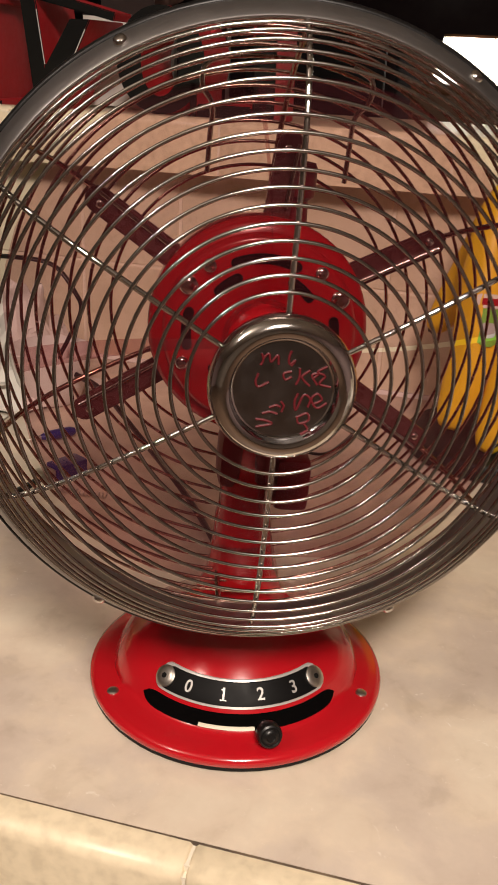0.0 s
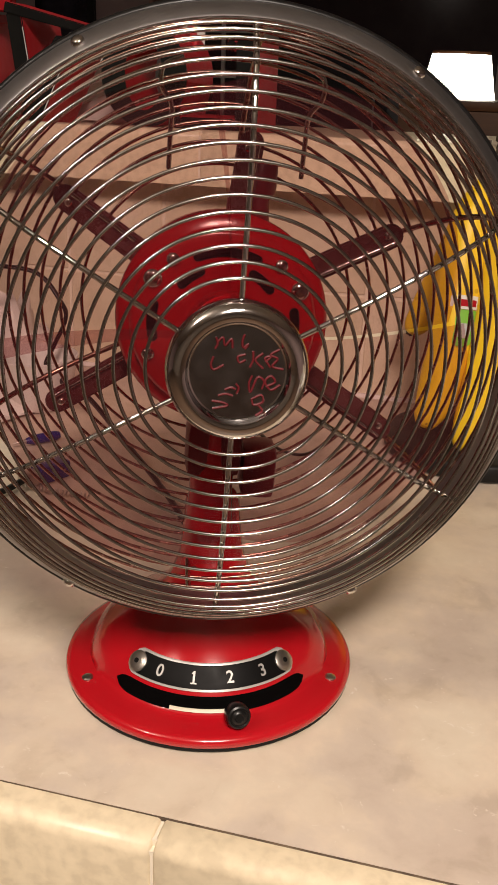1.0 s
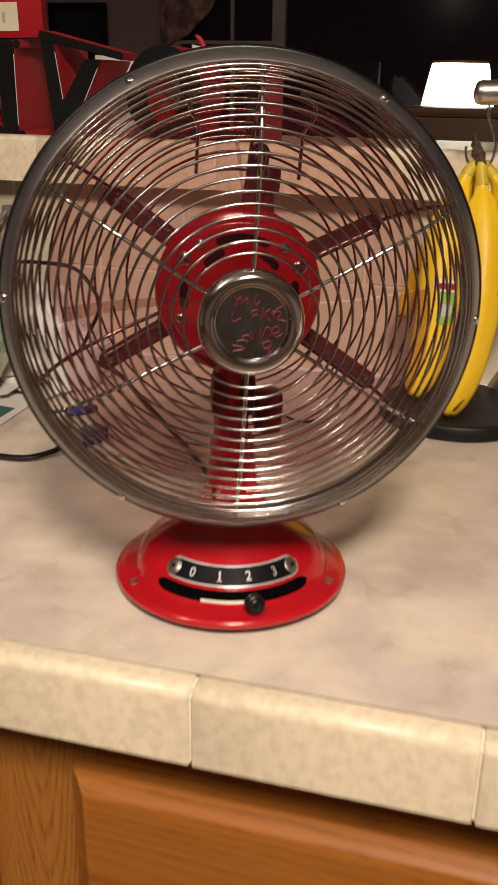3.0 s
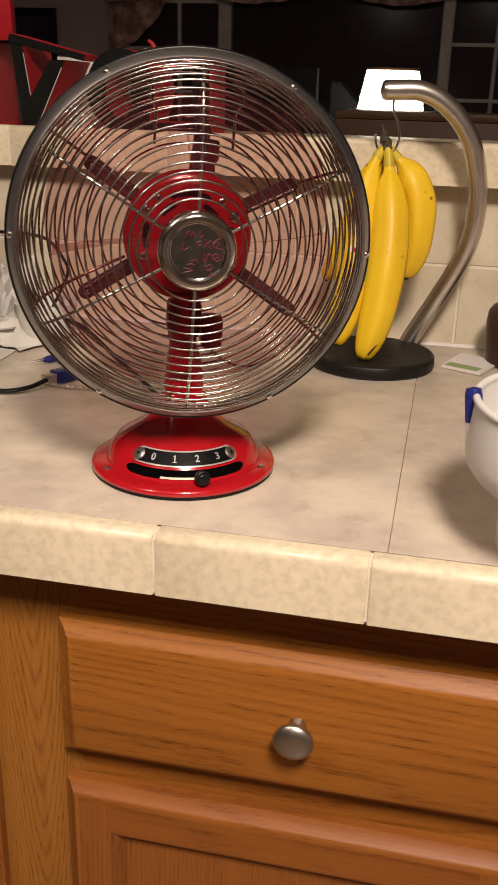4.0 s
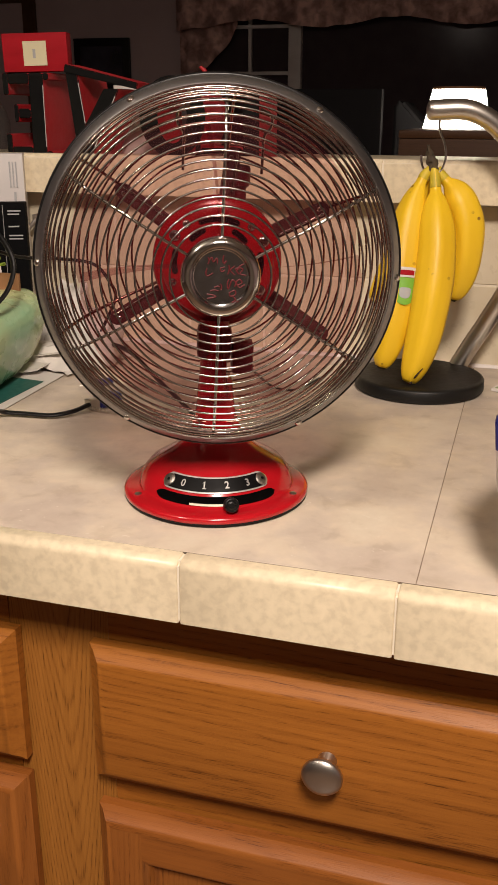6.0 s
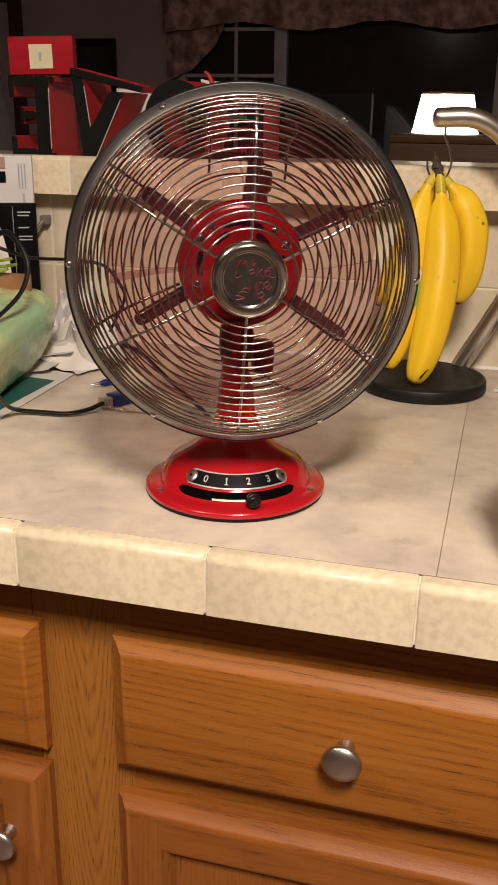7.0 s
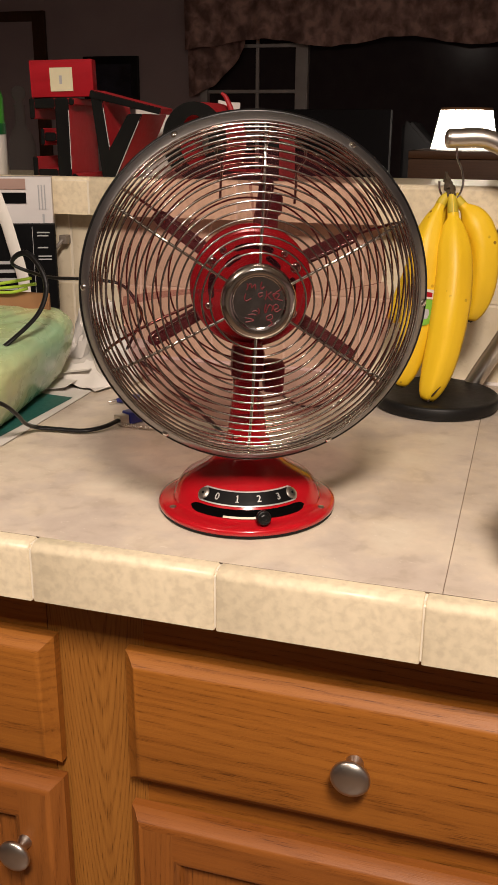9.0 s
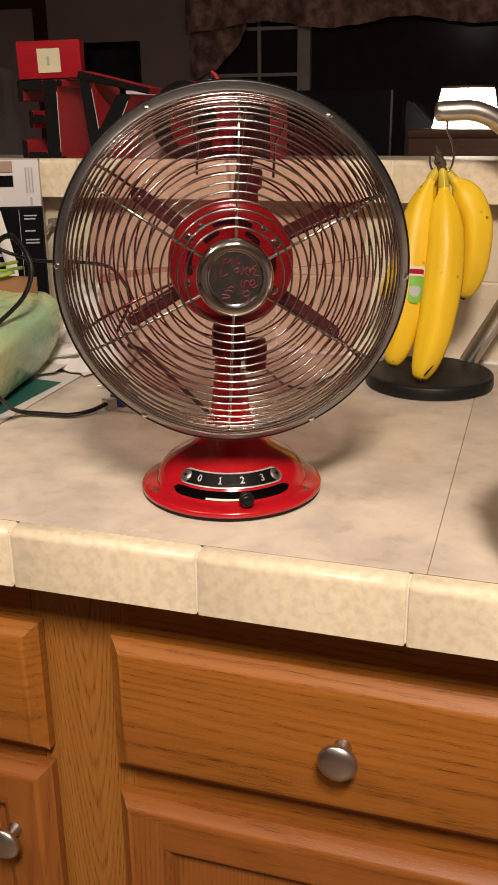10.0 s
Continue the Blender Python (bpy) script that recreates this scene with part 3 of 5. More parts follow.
def on_base(angle, z, off=0.0):
    """A point on the base's skin, angle measured from its front, lifted by off; and the way out of the skin."""
    for (r0, z0), (r1, z1) in zip(BASE[5:], BASE[6:]):
        if z0 <= z <= z1:
            t = (z - z0) / (z1 - z0)
            r = r0 + (r1 - r0) * t
            n = Vector((z1 - z0, r0 - r1)).normalized()
            a = radians(angle)
            out = Vector((math.sin(a) * n.x, -math.cos(a) * n.x, n.y))
            return Vector((r * math.sin(a), -r * math.cos(a), z)) + out * off, out


def skin_strip(a0, a1, z0, z1, off, na=40, nz=5, taper=0.0):
    """A strip that hugs the base; taper rounds its ends."""
    bm = bmesh.new()
    rows = []
    for i in range(na + 1):
        u = 2 * i / na - 1
        squeeze = math.sqrt(max(0.0, 1 - max(0.0, (abs(u) - 1 + taper) / taper) ** 2)) if taper else 1.0
        mid, half = (z0 + z1) / 2, (z1 - z0) / 2 * max(squeeze, 0.05)
        rows.append([bm.verts.new(on_base(a0 + (a1 - a0) * i / na, mid - half + 2 * half * j / nz, off)[0]) for j in range(nz + 1)])
    for a, b in zip(rows, rows[1:]):
        for j in range(nz):
            bm.faces.new((a[j], b[j], b[j + 1], a[j + 1]))
    out = bmesh.ops.extrude_face_region(bm, geom=bm.faces[:])
    for v in out["geom"]:
        if isinstance(v, bmesh.types.BMVert):
            v.co += Vector((v.co.x, v.co.y, 0)).normalized() * -0.0007
    return bm


def skin_pose(angle, z, off):
    p, out = on_base(angle, z, off)
    side = Vector((math.cos(radians(angle)), math.sin(radians(angle)), 0))
    up = out.cross(side)
    return Matrix(((side.x, up.x, out.x, p.x), (side.y, up.y, out.y, p.y), (side.z, up.z, out.z, p.z), (0, 0, 0, 1)))


def digit(text, size):
    cu = bpy.data.curves.new("digit", "FONT")
    cu.body, cu.size, cu.align_x, cu.align_y, cu.extrude, cu.offset = text, size, "CENTER", "CENTER", 0.00012, 0.00011
    ob = bpy.data.objects.new("digit", cu)
    scene.collection.objects.link(ob)
    bpy.context.view_layer.update()
    me = bpy.data.meshes.new_from_object(ob.evaluated_get(bpy.context.evaluated_depsgraph_get()))
    bpy.data.objects.remove(ob)
    return me


def screw_head(r, h):
    bm = revolve([(0.0, -0.0004), (r, -0.0004), (r, h * 0.35), (r * 0.8, h * 0.8), (r * 0.45, h), (0.0, h)], 20)
    return bm


fan = thing("desk_fan", "retro red metal desk fan with chrome wire cage", "fan", FAN)
FULL = {8: 0.0640, 9: 0.0635, 10: 0.0622, 11: 0.0595, 12: 0.0545, 13: 0.0440, 14: 0.0342, 15: 0.0268, 16: 0.0210}


def base_bm():
    """Round flange and neck; the shoulders are full at the sides and back and flattened in front for the dial."""
    bm, n, rows = bmesh.new(), 128, []
    for k, (r, z) in enumerate(BASE):
        row = []
        for i in range(n):
            a = 2 * math.pi * i / n
            off = abs(math.degrees(math.atan2(math.sin(a), math.cos(a))))
            t = min(1.0, max(0.0, (off - 50) / 34))
            t = t * t * (3 - 2 * t)
            q = r + (FULL.get(k, r) - r) * t
            row.append(bm.verts.new((q * math.sin(a), -q * math.cos(a), z)))
        rows.append(row)
    for a, b in zip(rows[1:], rows[2:]):
        for i in range(n):
            bm.faces.new((a[i], a[(i + 1) % n], b[(i + 1) % n], b[i]))
    bm.faces.new(rows[1])
    bm.faces.new(rows[-1])
    for v in rows[0]:
        bm.verts.remove(v)
    return bm


base = part("base", base_bm(), M_RED, fan, "glossy red enamelled round base and neck", 50)
part("base_pad", revolve([(0.0, 0.0), (0.0748, 0.0), (0.0758, 0.0005), (0.0762, 0.0012), (0.0762, 0.0022), (0.0745, 0.0030), (0.0, 0.0030)], 64), M_RUBBER, fan, "black rubber ring under the base")
plate = part("dial_plate", skin_strip(-51, 51, 0.0188, 0.0288, 0.0009, taper=0.13), M_SILVER, base, "black speed plate with silver border")
part("plate_face", skin_strip(-47, 47, 0.0198, 0.0278, 0.0014, taper=0.10), M_PLATE, plate, "black printed plate face")
for t, a in (("0", -29), ("1", -9.5), ("2", 10), ("3", 29)):
    if t == "1":
        # Slab-footed one with a slanting flag.
        shape = box(-0.00052, 0.00052, -0.0029, 0.0031, 0.0, 0.00025)
        box(-0.0017, 0.0017, -0.0031, -0.0025, 0.0, 0.00025, bm=shape)
        join(shape, box(-0.0012, 0.0002, -0.0003, 0.0003, 0.0, 0.00022), pose(-0.00025, 0.00245, 0, 0, 0, 32))
    else:
        shape = digit(t, 0.0084)
    num = part("digit", shape, M_SILVER, plate)
    num.matrix_local = skin_pose(a, 0.0238, 0.0016) @ Matrix.Diagonal((0.92, 1, 1, 1))
for a in (-44.5, 44.5):
    bm = screw_head(0.0054, 0.0013)
    bm.transform(skin_pose(a, 0.0238, 0.0014))
    rivet = part("rivet", bm, M_NICKEL, plate, "domed silver rivet")
    bm = revolve([(0.0, 0.0013), (0.0013, 0.0013), (0.0013, 0.00155), (0.0, 0.00155)], 16)
    bm.transform(skin_pose(a, 0.0238, 0.0014))
    # Raised dot; its black stands for the shade in the hole.
    part("pin", bm, M_BLACK, rivet, "raised black dot for the dark of a pin hole")
# No opening is cut: a raised black strip paints the slot's shade.
part("switch_slot", skin_strip(-54, 54, 0.0104, 0.0168, 0.0005, taper=0.20), M_SLOT, base, "raised black strip for the dark of the switch slot")
part("slider", skin_strip(-20, 6, 0.0104, 0.0119, 0.0008), M_CREAM, base, "cream slider strip laid over the slot")
bm = revolve([(0.0, 0.0), (0.003, 0.0), (0.003, 0.007), (0.0050, 0.0085), (0.0060, 0.0105), (0.0060, 0.0145), (0.0054, 0.0160), (0.0046, 0.0164), (0.0042, 0.0160), (0.0038, 0.0160), (0.0034, 0.0166), (0.0022, 0.0170), (0.0018, 0.0166), (0.0, 0.0166)], 28)
m = skin_pose(10.2, 0.0122, -0.002)
bm.transform(m @ pose(0, 0, 0, 8, 0, 0))
part("switch_knob", bm, M_BLACK, base, "round black switch knob")
for a in (-66, 65):
    bm = screw_head(0.0029, 0.0009)
    bm.transform(skin_pose(a, 0.00835, 0.0002))
    part("screw", bm, M_NICKEL, base, "small dull screw")

# Head: y runs backwards from the plane of the rim screws.
HEAD = FAN.inverted() @ pose(0.006, 0.0705, 1.1029, 0, 0, 19.9) @ pose(0, 0, 0, -2.0, 2.8, 0)
head = new("head")
head.parent, head.matrix_local = fan, HEAD
R_RIM = 0.1313
part("rim", revolve([(0.1236, -0.0055), (0.1236, -0.0072), (0.1243, -0.0077), (0.1252, -0.0071), (0.1300, 0.0014), (0.1309, 0.0036), (R_RIM, 0.0055), (R_RIM, 0.0260), (0.1300, 0.0280), (0.1285, 0.0275),
                     (0.1290, 0.0250), (0.1290, 0.0040), (0.1245, -0.0055)], 128, "y", True), M_RIM, head, "dark polished bevelled metal rim", 38)
for i in range(6):
    a = radians(60 * i)
    bm = screw_head(0.0027, 0.0020)
    bm.transform(pose(0, 0, 0, 0, -60 * i, 0) @ pose(0.1277, -0.0030, 0, 0, 0, 0) @ Matrix.Rotation(radians(90), 4, "X") @ Matrix.Rotation(radians(48), 4, "Y"))
    part("rim_screw", bm, M_CHROME, head, "small chrome screw")


# Black ring added where the rim's outer edge reflects dark.
part("rim_dark_edge", revolve([(0.1305 + 0.0020 * math.cos(radians(a)), 0.0052 + 0.0028 * math.sin(radians(a))) for a in range(0, 360, 36)], 128, "y", True), M_BLACK, head, "added black ring for the rim edge's dark reflection", 80)


def front_profile(s):
    """Front cage from hub to rim: s from 0 to 1 along the wire."""
    pts = [(0.0285, -0.0375), (0.05, -0.0370), (0.07, -0.0356), (0.088, -0.0330), (0.101, -0.0288), (0.1100, -0.0240), (0.1172, -0.0175), (0.1215, -0.0120), (0.1240, -0.0064)]
    d = [0]
    for (a, b), (c, e) in zip(pts, pts[1:]):
        d.append(d[-1] + math.hypot(c - a, e - b))
    x = s * d[-1]
    for i in range(len(pts) - 1):
        if x <= d[i + 1] + 1e-9:
            t = (x - d[i]) / (d[i + 1] - d[i])
            return pts[i][0] + (pts[i + 1][0] - pts[i][0]) * t, pts[i][1] + (pts[i + 1][1] - pts[i][1]) * t


WIRE = 0.00074
for k in range(1, 20):
    r, y = front_profile(min(1.0, k / 18.0 if k < 15 else 14 / 18 + (k - 14) * 0.0444))
    part("front_wire", ring_wire(r, y, WIRE, 112, 8), M_WIRE, head, sharp=80)
for i in range(6):
    a = radians(90 + 60 * i)
    pts = [front_profile(s / 14) for s in range(15)]
    pts = [(r * math.cos(a), y + 0.002, r * math.sin(a)) for r, y in [(0.024, -0.0375)] + pts]
    part("spoke", tube(pts, 0.0011, 8), M_CHROME, head, sharp=80)
for side in (-1, 1):
    x = 0.0292 * side + 0.001
    stay = [(x, 0.046, 0.066), (x, 0.044, 0.080), (x, 0.040, 0.092), (x + 0.0045 * side, 0.037, 0.099), (x + 0.004 * side, 0.035, 0.107), (x - 0.004 * side, 0.034, 0.111)]
    part("stay", tube(smooth_path(stay, 6), 0.0011, 8), M_WIRE, head, "bent wire stay of the rear guard", 80)


def rear_profile(s):
    q = s * math.pi / 2
    return 0.052 + 0.0765 * math.cos(q) ** 0.75, 0.028 + 0.062 * math.sin(q) ** 0.9


# Red-brown of the rear wires is the blade veil's tint, put into their colour.
M_REAR = mat("veil_tinted_rear_wire", (0.44, 0.28, 0.23), (0.36, 0.22, 0.18), rough=0.24, metal=1, scale=30, bump=0)
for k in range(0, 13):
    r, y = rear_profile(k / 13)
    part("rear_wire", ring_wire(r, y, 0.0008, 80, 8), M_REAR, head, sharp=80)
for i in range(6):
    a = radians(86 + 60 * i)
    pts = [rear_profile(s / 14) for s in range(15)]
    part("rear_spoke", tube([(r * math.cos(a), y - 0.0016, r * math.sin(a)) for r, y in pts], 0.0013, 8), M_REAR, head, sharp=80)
# Arm colour also holds the red-brown tint of the veil before it.
M_ARM = mat("dark_arm", (0.115, 0.045, 0.042), (0.08, 0.03, 0.03), rough=0.28, scale=30, bump=0.01, coat=0.3)
for i, (a, r1) in enumerate(((27, 0.0905), (83, 0.079), (147, 0.0885), (213, 0.092), (267, 0.083), (327, 0.104))):
    outline = [(0.047, -0.0060), (r1, -0.0060)] + [(r1 + 0.0060 * math.cos(radians(q)), 0.0060 * math.sin(radians(q))) for q in range(-75, 76, 15)] + [(r1, 0.0060), (0.047, 0.0060)]
    bm = slab(outline, 0.0700, 0.0735, 0.0009)
    turn = pose(0, 0, 0, 0, -a, 0)
    bm.transform(turn)
    arm = part("rear_arm", bm, M_ARM, head, "flat dark arm of the rear guard")
    bm = tube([(0.052, 0.0690, -0.0032), (r1 + 0.001, 0.0690, -0.0032)], 0.0011, 8)
    bm.transform(turn)
    part("wire", bm, M_WIRE, arm, "bright wire along the arm", 80)
    bm = screw_head(0.0022, 0.0016)
    bm.transform(turn @ pose(r1 - 0.002, 0.0702, 0.0010, 90, 0, 0))
    part("screw", bm, M_CHROME, arm, "small bright screw")

motor = part("motor_housing", revolve([(0.0, 0.040), (0.030, 0.040), (0.0405, 0.0404), (0.0425, 0.0415), (0.0432, 0.0450), (0.0470, 0.0462), (0.0490, 0.0480), (0.0496, 0.0520), (0.0490, 0.066), (0.0475, 0.078), (0.044, 0.092), (0.040, 0.106), (0.028, 0.116), (0.014, 0.121), (0.0, 0.122)], 64, "y"),
             M_RED, head, "red enamelled motor housing", 50)
for a, half, r0, r1 in ((90, 24, 0.0305, 0.0350), (270, 24, 0.0305, 0.0350), (128, 11, 0.0240, 0.0285), (52, 11, 0.0240, 0.0285), (232, 11, 0.0240, 0.0285), (308, 11, 0.0240, 0.0285), (0, 13, 0.0305, 0.0350), (180, 13, 0.0305, 0.0350)):
    mid, cap_r = (r0 + r1) / 2, (r1 - r0) / 2
    steps = [a - half + 2 * half * k / 8 for k in range(9)]
    arc = [(r1 * math.cos(radians(q)), r1 * math.sin(radians(q))) for q in steps]
    for end, turn in ((steps[-1], 1), (steps[0], -1)):
        for k in range(1, 5):
            q = radians(end + turn * 36 * k) if turn > 0 else radians(end + 180 + 36 * k)
            arc.append((mid * math.cos(radians(end)) + cap_r * math.cos(q), mid * math.sin(radians(end)) + cap_r * math.sin(q)))
        if turn > 0:
            arc += [(r0 * math.cos(radians(q)), r0 * math.sin(radians(q))) for q in reversed(steps)]
    # Raised black piece paints the shade of the vent opening.
    part("vent_slot", slab(arc, 0.0397, 0.0415), M_SLOT, motor, "raised black strip for the dark of a vent")
for a, r, big in ((131, 0.0370, 0.0032), (150, 0.0378, 0.0044), (49, 0.0370, 0.0032), (27, 0.0378, 0.0044), (205, 0.0370, 0.0032), (330, 0.0378, 0.0044)):
    bm = screw_head(big, 0.0024)
    bm.transform(pose(r * math.cos(radians(a)), 0.0405, r * math.sin(radians(a)), 90, 0, 0))
    part("screw", bm, M_CHROME, motor, "shiny domed screw")
bm = tube([(0.0, 0.044, -0.104), (0.0, 0.047, -0.085), (0.0, 0.048, -0.066), (0.0, 0.05, -0.045)], lambda u: 0.0122 - 0.0018 * math.sin(math.pi * u), 24)
part("yoke", bm, M_RED, head, "red enamelled neck joint under the motor")
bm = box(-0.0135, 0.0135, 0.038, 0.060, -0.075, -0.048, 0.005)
part("pivot_bracket", bm, M_RED_DIM, head, "tilt bracket in red darkened for shade")
part("tilt_block", box(0.0140, 0.031, 0.040, 0.062, -0.086, -0.060, 0.004), M_RED_DIM, head, "tilt clamp block in red darkened for shade")
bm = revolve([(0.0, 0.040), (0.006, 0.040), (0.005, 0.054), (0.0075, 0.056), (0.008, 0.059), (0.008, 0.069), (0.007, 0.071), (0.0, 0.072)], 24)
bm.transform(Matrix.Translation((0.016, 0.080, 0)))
part("oscillation_knob", bm, M_RED_DIM, motor, "pull knob on the motor, red darkened for shade")


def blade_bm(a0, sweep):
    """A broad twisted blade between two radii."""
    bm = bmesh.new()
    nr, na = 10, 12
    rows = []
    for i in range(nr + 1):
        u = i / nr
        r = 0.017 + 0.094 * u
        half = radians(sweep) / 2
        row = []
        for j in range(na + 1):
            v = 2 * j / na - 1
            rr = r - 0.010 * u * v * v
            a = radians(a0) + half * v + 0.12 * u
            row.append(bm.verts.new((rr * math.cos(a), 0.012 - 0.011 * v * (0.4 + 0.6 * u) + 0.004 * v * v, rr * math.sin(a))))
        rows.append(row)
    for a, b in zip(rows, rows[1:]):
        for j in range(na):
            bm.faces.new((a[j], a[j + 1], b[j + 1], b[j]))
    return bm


rotor = part("rotor_hub", revolve([(0.0, -0.002), (0.012, -0.002), (0.0165, 0.001), (0.018, 0.006), (0.018, 0.028), (0.006, 0.030), (0.006, 0.041), (0.0, 0.041)], 32, "y"), M_RED, head, "red hub of the blades")
# Blades meet all round so their tint reads as one veil.
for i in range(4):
    part("blade", blade_bm(45 + 90 * i, 92.5), M_BLADE, rotor, "broad blade, tinted see-through for its spinning blur", 80)

cap = part("hub_cap", revolve([(0.0, -0.034), (0.0262, -0.034), (0.0272, -0.036), (0.0272, -0.0395), (0.0262, -0.0422), (0.0240, -0.0440), (0.0215, -0.0446), (0.0198, -0.0440), (0.0190, -0.0425),
                               (0.0186, -0.0412), (0.0182, -0.0410), (0.0, -0.0408)], 64, "y"), M_CHROME, head, "polished chrome hub ring", 35)
part("hub_disc", revolve([(0.0, -0.0411), (0.0180, -0.0411), (0.0180, -0.0405), (0.0, -0.0405)], 48, "y"), M_DISC, cap, "satin grey centre disc")
INK = [((-9, 13), (-8.2, 10.6), (-9, 8.6)), ((-8.4, 11), (-6.4, 13), (-5.4, 10), (-3.2, 12.6), (-2.6, 9.2)), ((1.6, 14.6), (0.9, 12), (1.4, 9.6), (3.2, 11), (2, 9)), ((2.4, 7), (-0.4, 6), (0.4, 3.8), (2.6, 5)), ((5.2, 8.4), (5.4, 5), (4.4, 2.2)),
       ((9, 7.8), (6.4, 5.6), (7, 4), (9.4, 2)), ((10, 4.6), (12, 6.6), (9.8, 6), (12, 2.6)), ((15, 9.6), (11.8, 7.4), (14.6, 6), (12.8, 3), (17, 2)), ((-9.4, 5.6), (-10.2, 2.6), (-9, 0.6), (-5.4, 2.6)), ((-4.4, -7), (-2, -6), (-0.4, -6.6)), ((-6.8, -9.4), (-4, -8.6), (-1.2, -9.2)),
       ((-0.4, -4.4), (0.8, -6), (0.2, -8.4)), ((-9, -11.6), (-5, -12), (-3, -13.2), (-8.6, -14.6)), ((5.6, -1), (4.6, -4), (5.4, -7.4), (7.6, -1.6), (10.2, -3), (9.6, -6)), ((11, -5), (14.4, -3), (12.6, -0.8), (10.6, -3), (13, -6.2), (16.4, -4)), ((6.2, -10), (9.6, -8.4), (10.4, -11), (7, -12.4), (6, -9.8)), ((8.8, -12.4), (10.4, -14.6), (8, -16.6))]
for stroke in INK:
    pts = smooth_path([(x * 0.001, -0.0413, z * 0.001) for x, z in stroke], 5) if len(stroke) > 2 else [(x * 0.001, -0.0413, z * 0.001) for x, z in stroke]
    part("mark", tube(pts, 0.00048, 6), M_REDINK, cap, "red scribbled stroke", 80)

# ---- bananas on their stand ----
STAND = (0.110, 0.486)


def banana_stand():
    s = thing("banana_stand", "curved brushed steel banana stand on a round black base", "banana stand", pose(STAND[0], STAND[1], TOP))
    part("base", revolve([(0.0, 0.0), (0.0715, 0.0), (0.0735, 0.0015), (0.0740, 0.004), (0.0735, 0.0125), (0.0720, 0.0145), (0.069, 0.0155), (0.0, 0.0155)], 72), M_STANDBASE, s, "thick round black wooden base")
    x0, y0 = STAND
    path = [(0.1485, 0.550, 0.9215), (0.162, 0.548, 0.948), (0.1775, 0.545, 0.977), (0.2025, 0.540, 1.029), (0.2125, 0.535, 1.069), (0.2118, 0.530, 1.114), (0.1985, 0.522, 1.162), (0.1735, 0.515, 1.1945),
            (0.1425, 0.508, 1.2115), (0.1045, 0.500, 1.2118)]
    pipe = part("pipe", tube([Vector(q) - Vector((x0, y0, TOP)) for q in smooth_path(path, 8) + [Vector((0.1010, 0.4995, 1.2117)), Vector((0.0990, 0.4992, 1.2117)), Vector((0.0978, 0.4990, 1.2117))]], lambda u: 0.0107 * (1 if u < 0.965 else 0.93 if u < 0.98 else 0.75 if u < 0.99 else 0.35), 24), M_NICKEL, s, "bent brushed steel pipe", 50)
    hook = [(0.1122, 0.502, 1.2030), (0.1124, 0.502, 1.194), (0.1150, 0.502, 1.187), (0.1195, 0.501, 1.177), (0.1215, 0.500, 1.164), (0.1180, 0.499, 1.151), (0.109, 0.498, 1.1455), (0.1000, 0.498, 1.150), (0.0960, 0.498, 1.158), (0.0952, 0.498, 1.166)]
    part("hook", tube([Vector(q) - Vector((x0, y0, TOP)) for q in smooth_path(hook, 6)], 0.0013, 10), M_CHROME, s, "thin steel wire hook", 80)


banana_stand()

M_BANANA = mat("banana_skin", (0.80, 0.53, 0.016), (0.70, 0.43, 0.011), rough=0.48, scale=18, stretch=(1, 1, 0.35), fine=120, bump=0.06)
n, l = nodes_of(M_BANANA)
spots, tc = n.new("ShaderNodeTexVoronoi"), n.new("ShaderNodeTexCoord")
spots.inputs["Scale"].default_value, spots.inputs["Randomness"].default_value = 75, 1.0
l.new(tc.outputs["Object"], spots.inputs["Vector"])
sr, mx = n.new("ShaderNodeValToRGB"), n.new("ShaderNodeMix")
sr.color_ramp.elements[0].position, sr.color_ramp.elements[1].position = 0.11, 0.17
sr.color_ramp.elements[0].color, sr.color_ramp.elements[1].color = (1, 1, 1, 1), (0, 0, 0, 1)
l.new(spots.outputs["Distance"], sr.inputs["Fac"])
patch = n.new("ShaderNodeTexNoise")
patch.inputs["Scale"].default_value = 16
l.new(tc.outputs["Object"], patch.inputs["Vector"])
gate = n.new("ShaderNodeMapRange")
gate.inputs["From Min"].default_value, gate.inputs["From Max"].default_value = 0.55, 0.63
l.new(patch.outputs["Fac"], gate.inputs["Value"])
mm = n.new("ShaderNodeMath")
mm.operation = "MULTIPLY"
l.new(sr.outputs["Color"], mm.inputs[0])
l.new(gate.outputs["Result"], mm.inputs[1])
mx.data_type = "RGBA"
l.new(mm.outputs[0], mx.inputs["Factor"])
old = n["Principled BSDF"].inputs["Base Color"].links[0].from_socket
l.new(old, mx.inputs[6])
mx.inputs[7].default_value = (0.14, 0.055, 0.010, 1)
l.new(mx.outputs[2], n["Principled BSDF"].inputs["Base Color"])
M_STEM = mat("banana_stem", (0.60, 0.44, 0.022), (0.40, 0.32, 0.02), rough=0.6, scale=40)
M_STICKER = mat("lime_sticker", (0.20, 0.46, 0.05), rough=0.45, bump=0)
M_SPLIT = mat("dark_split", (0.035, 0.014, 0.006), rough=0.8)
M_CROWN = mat("banana_crown", (0.065, 0.042, 0.018), (0.03, 0.02, 0.01), rough=0.8, scale=60, bump=0.3)


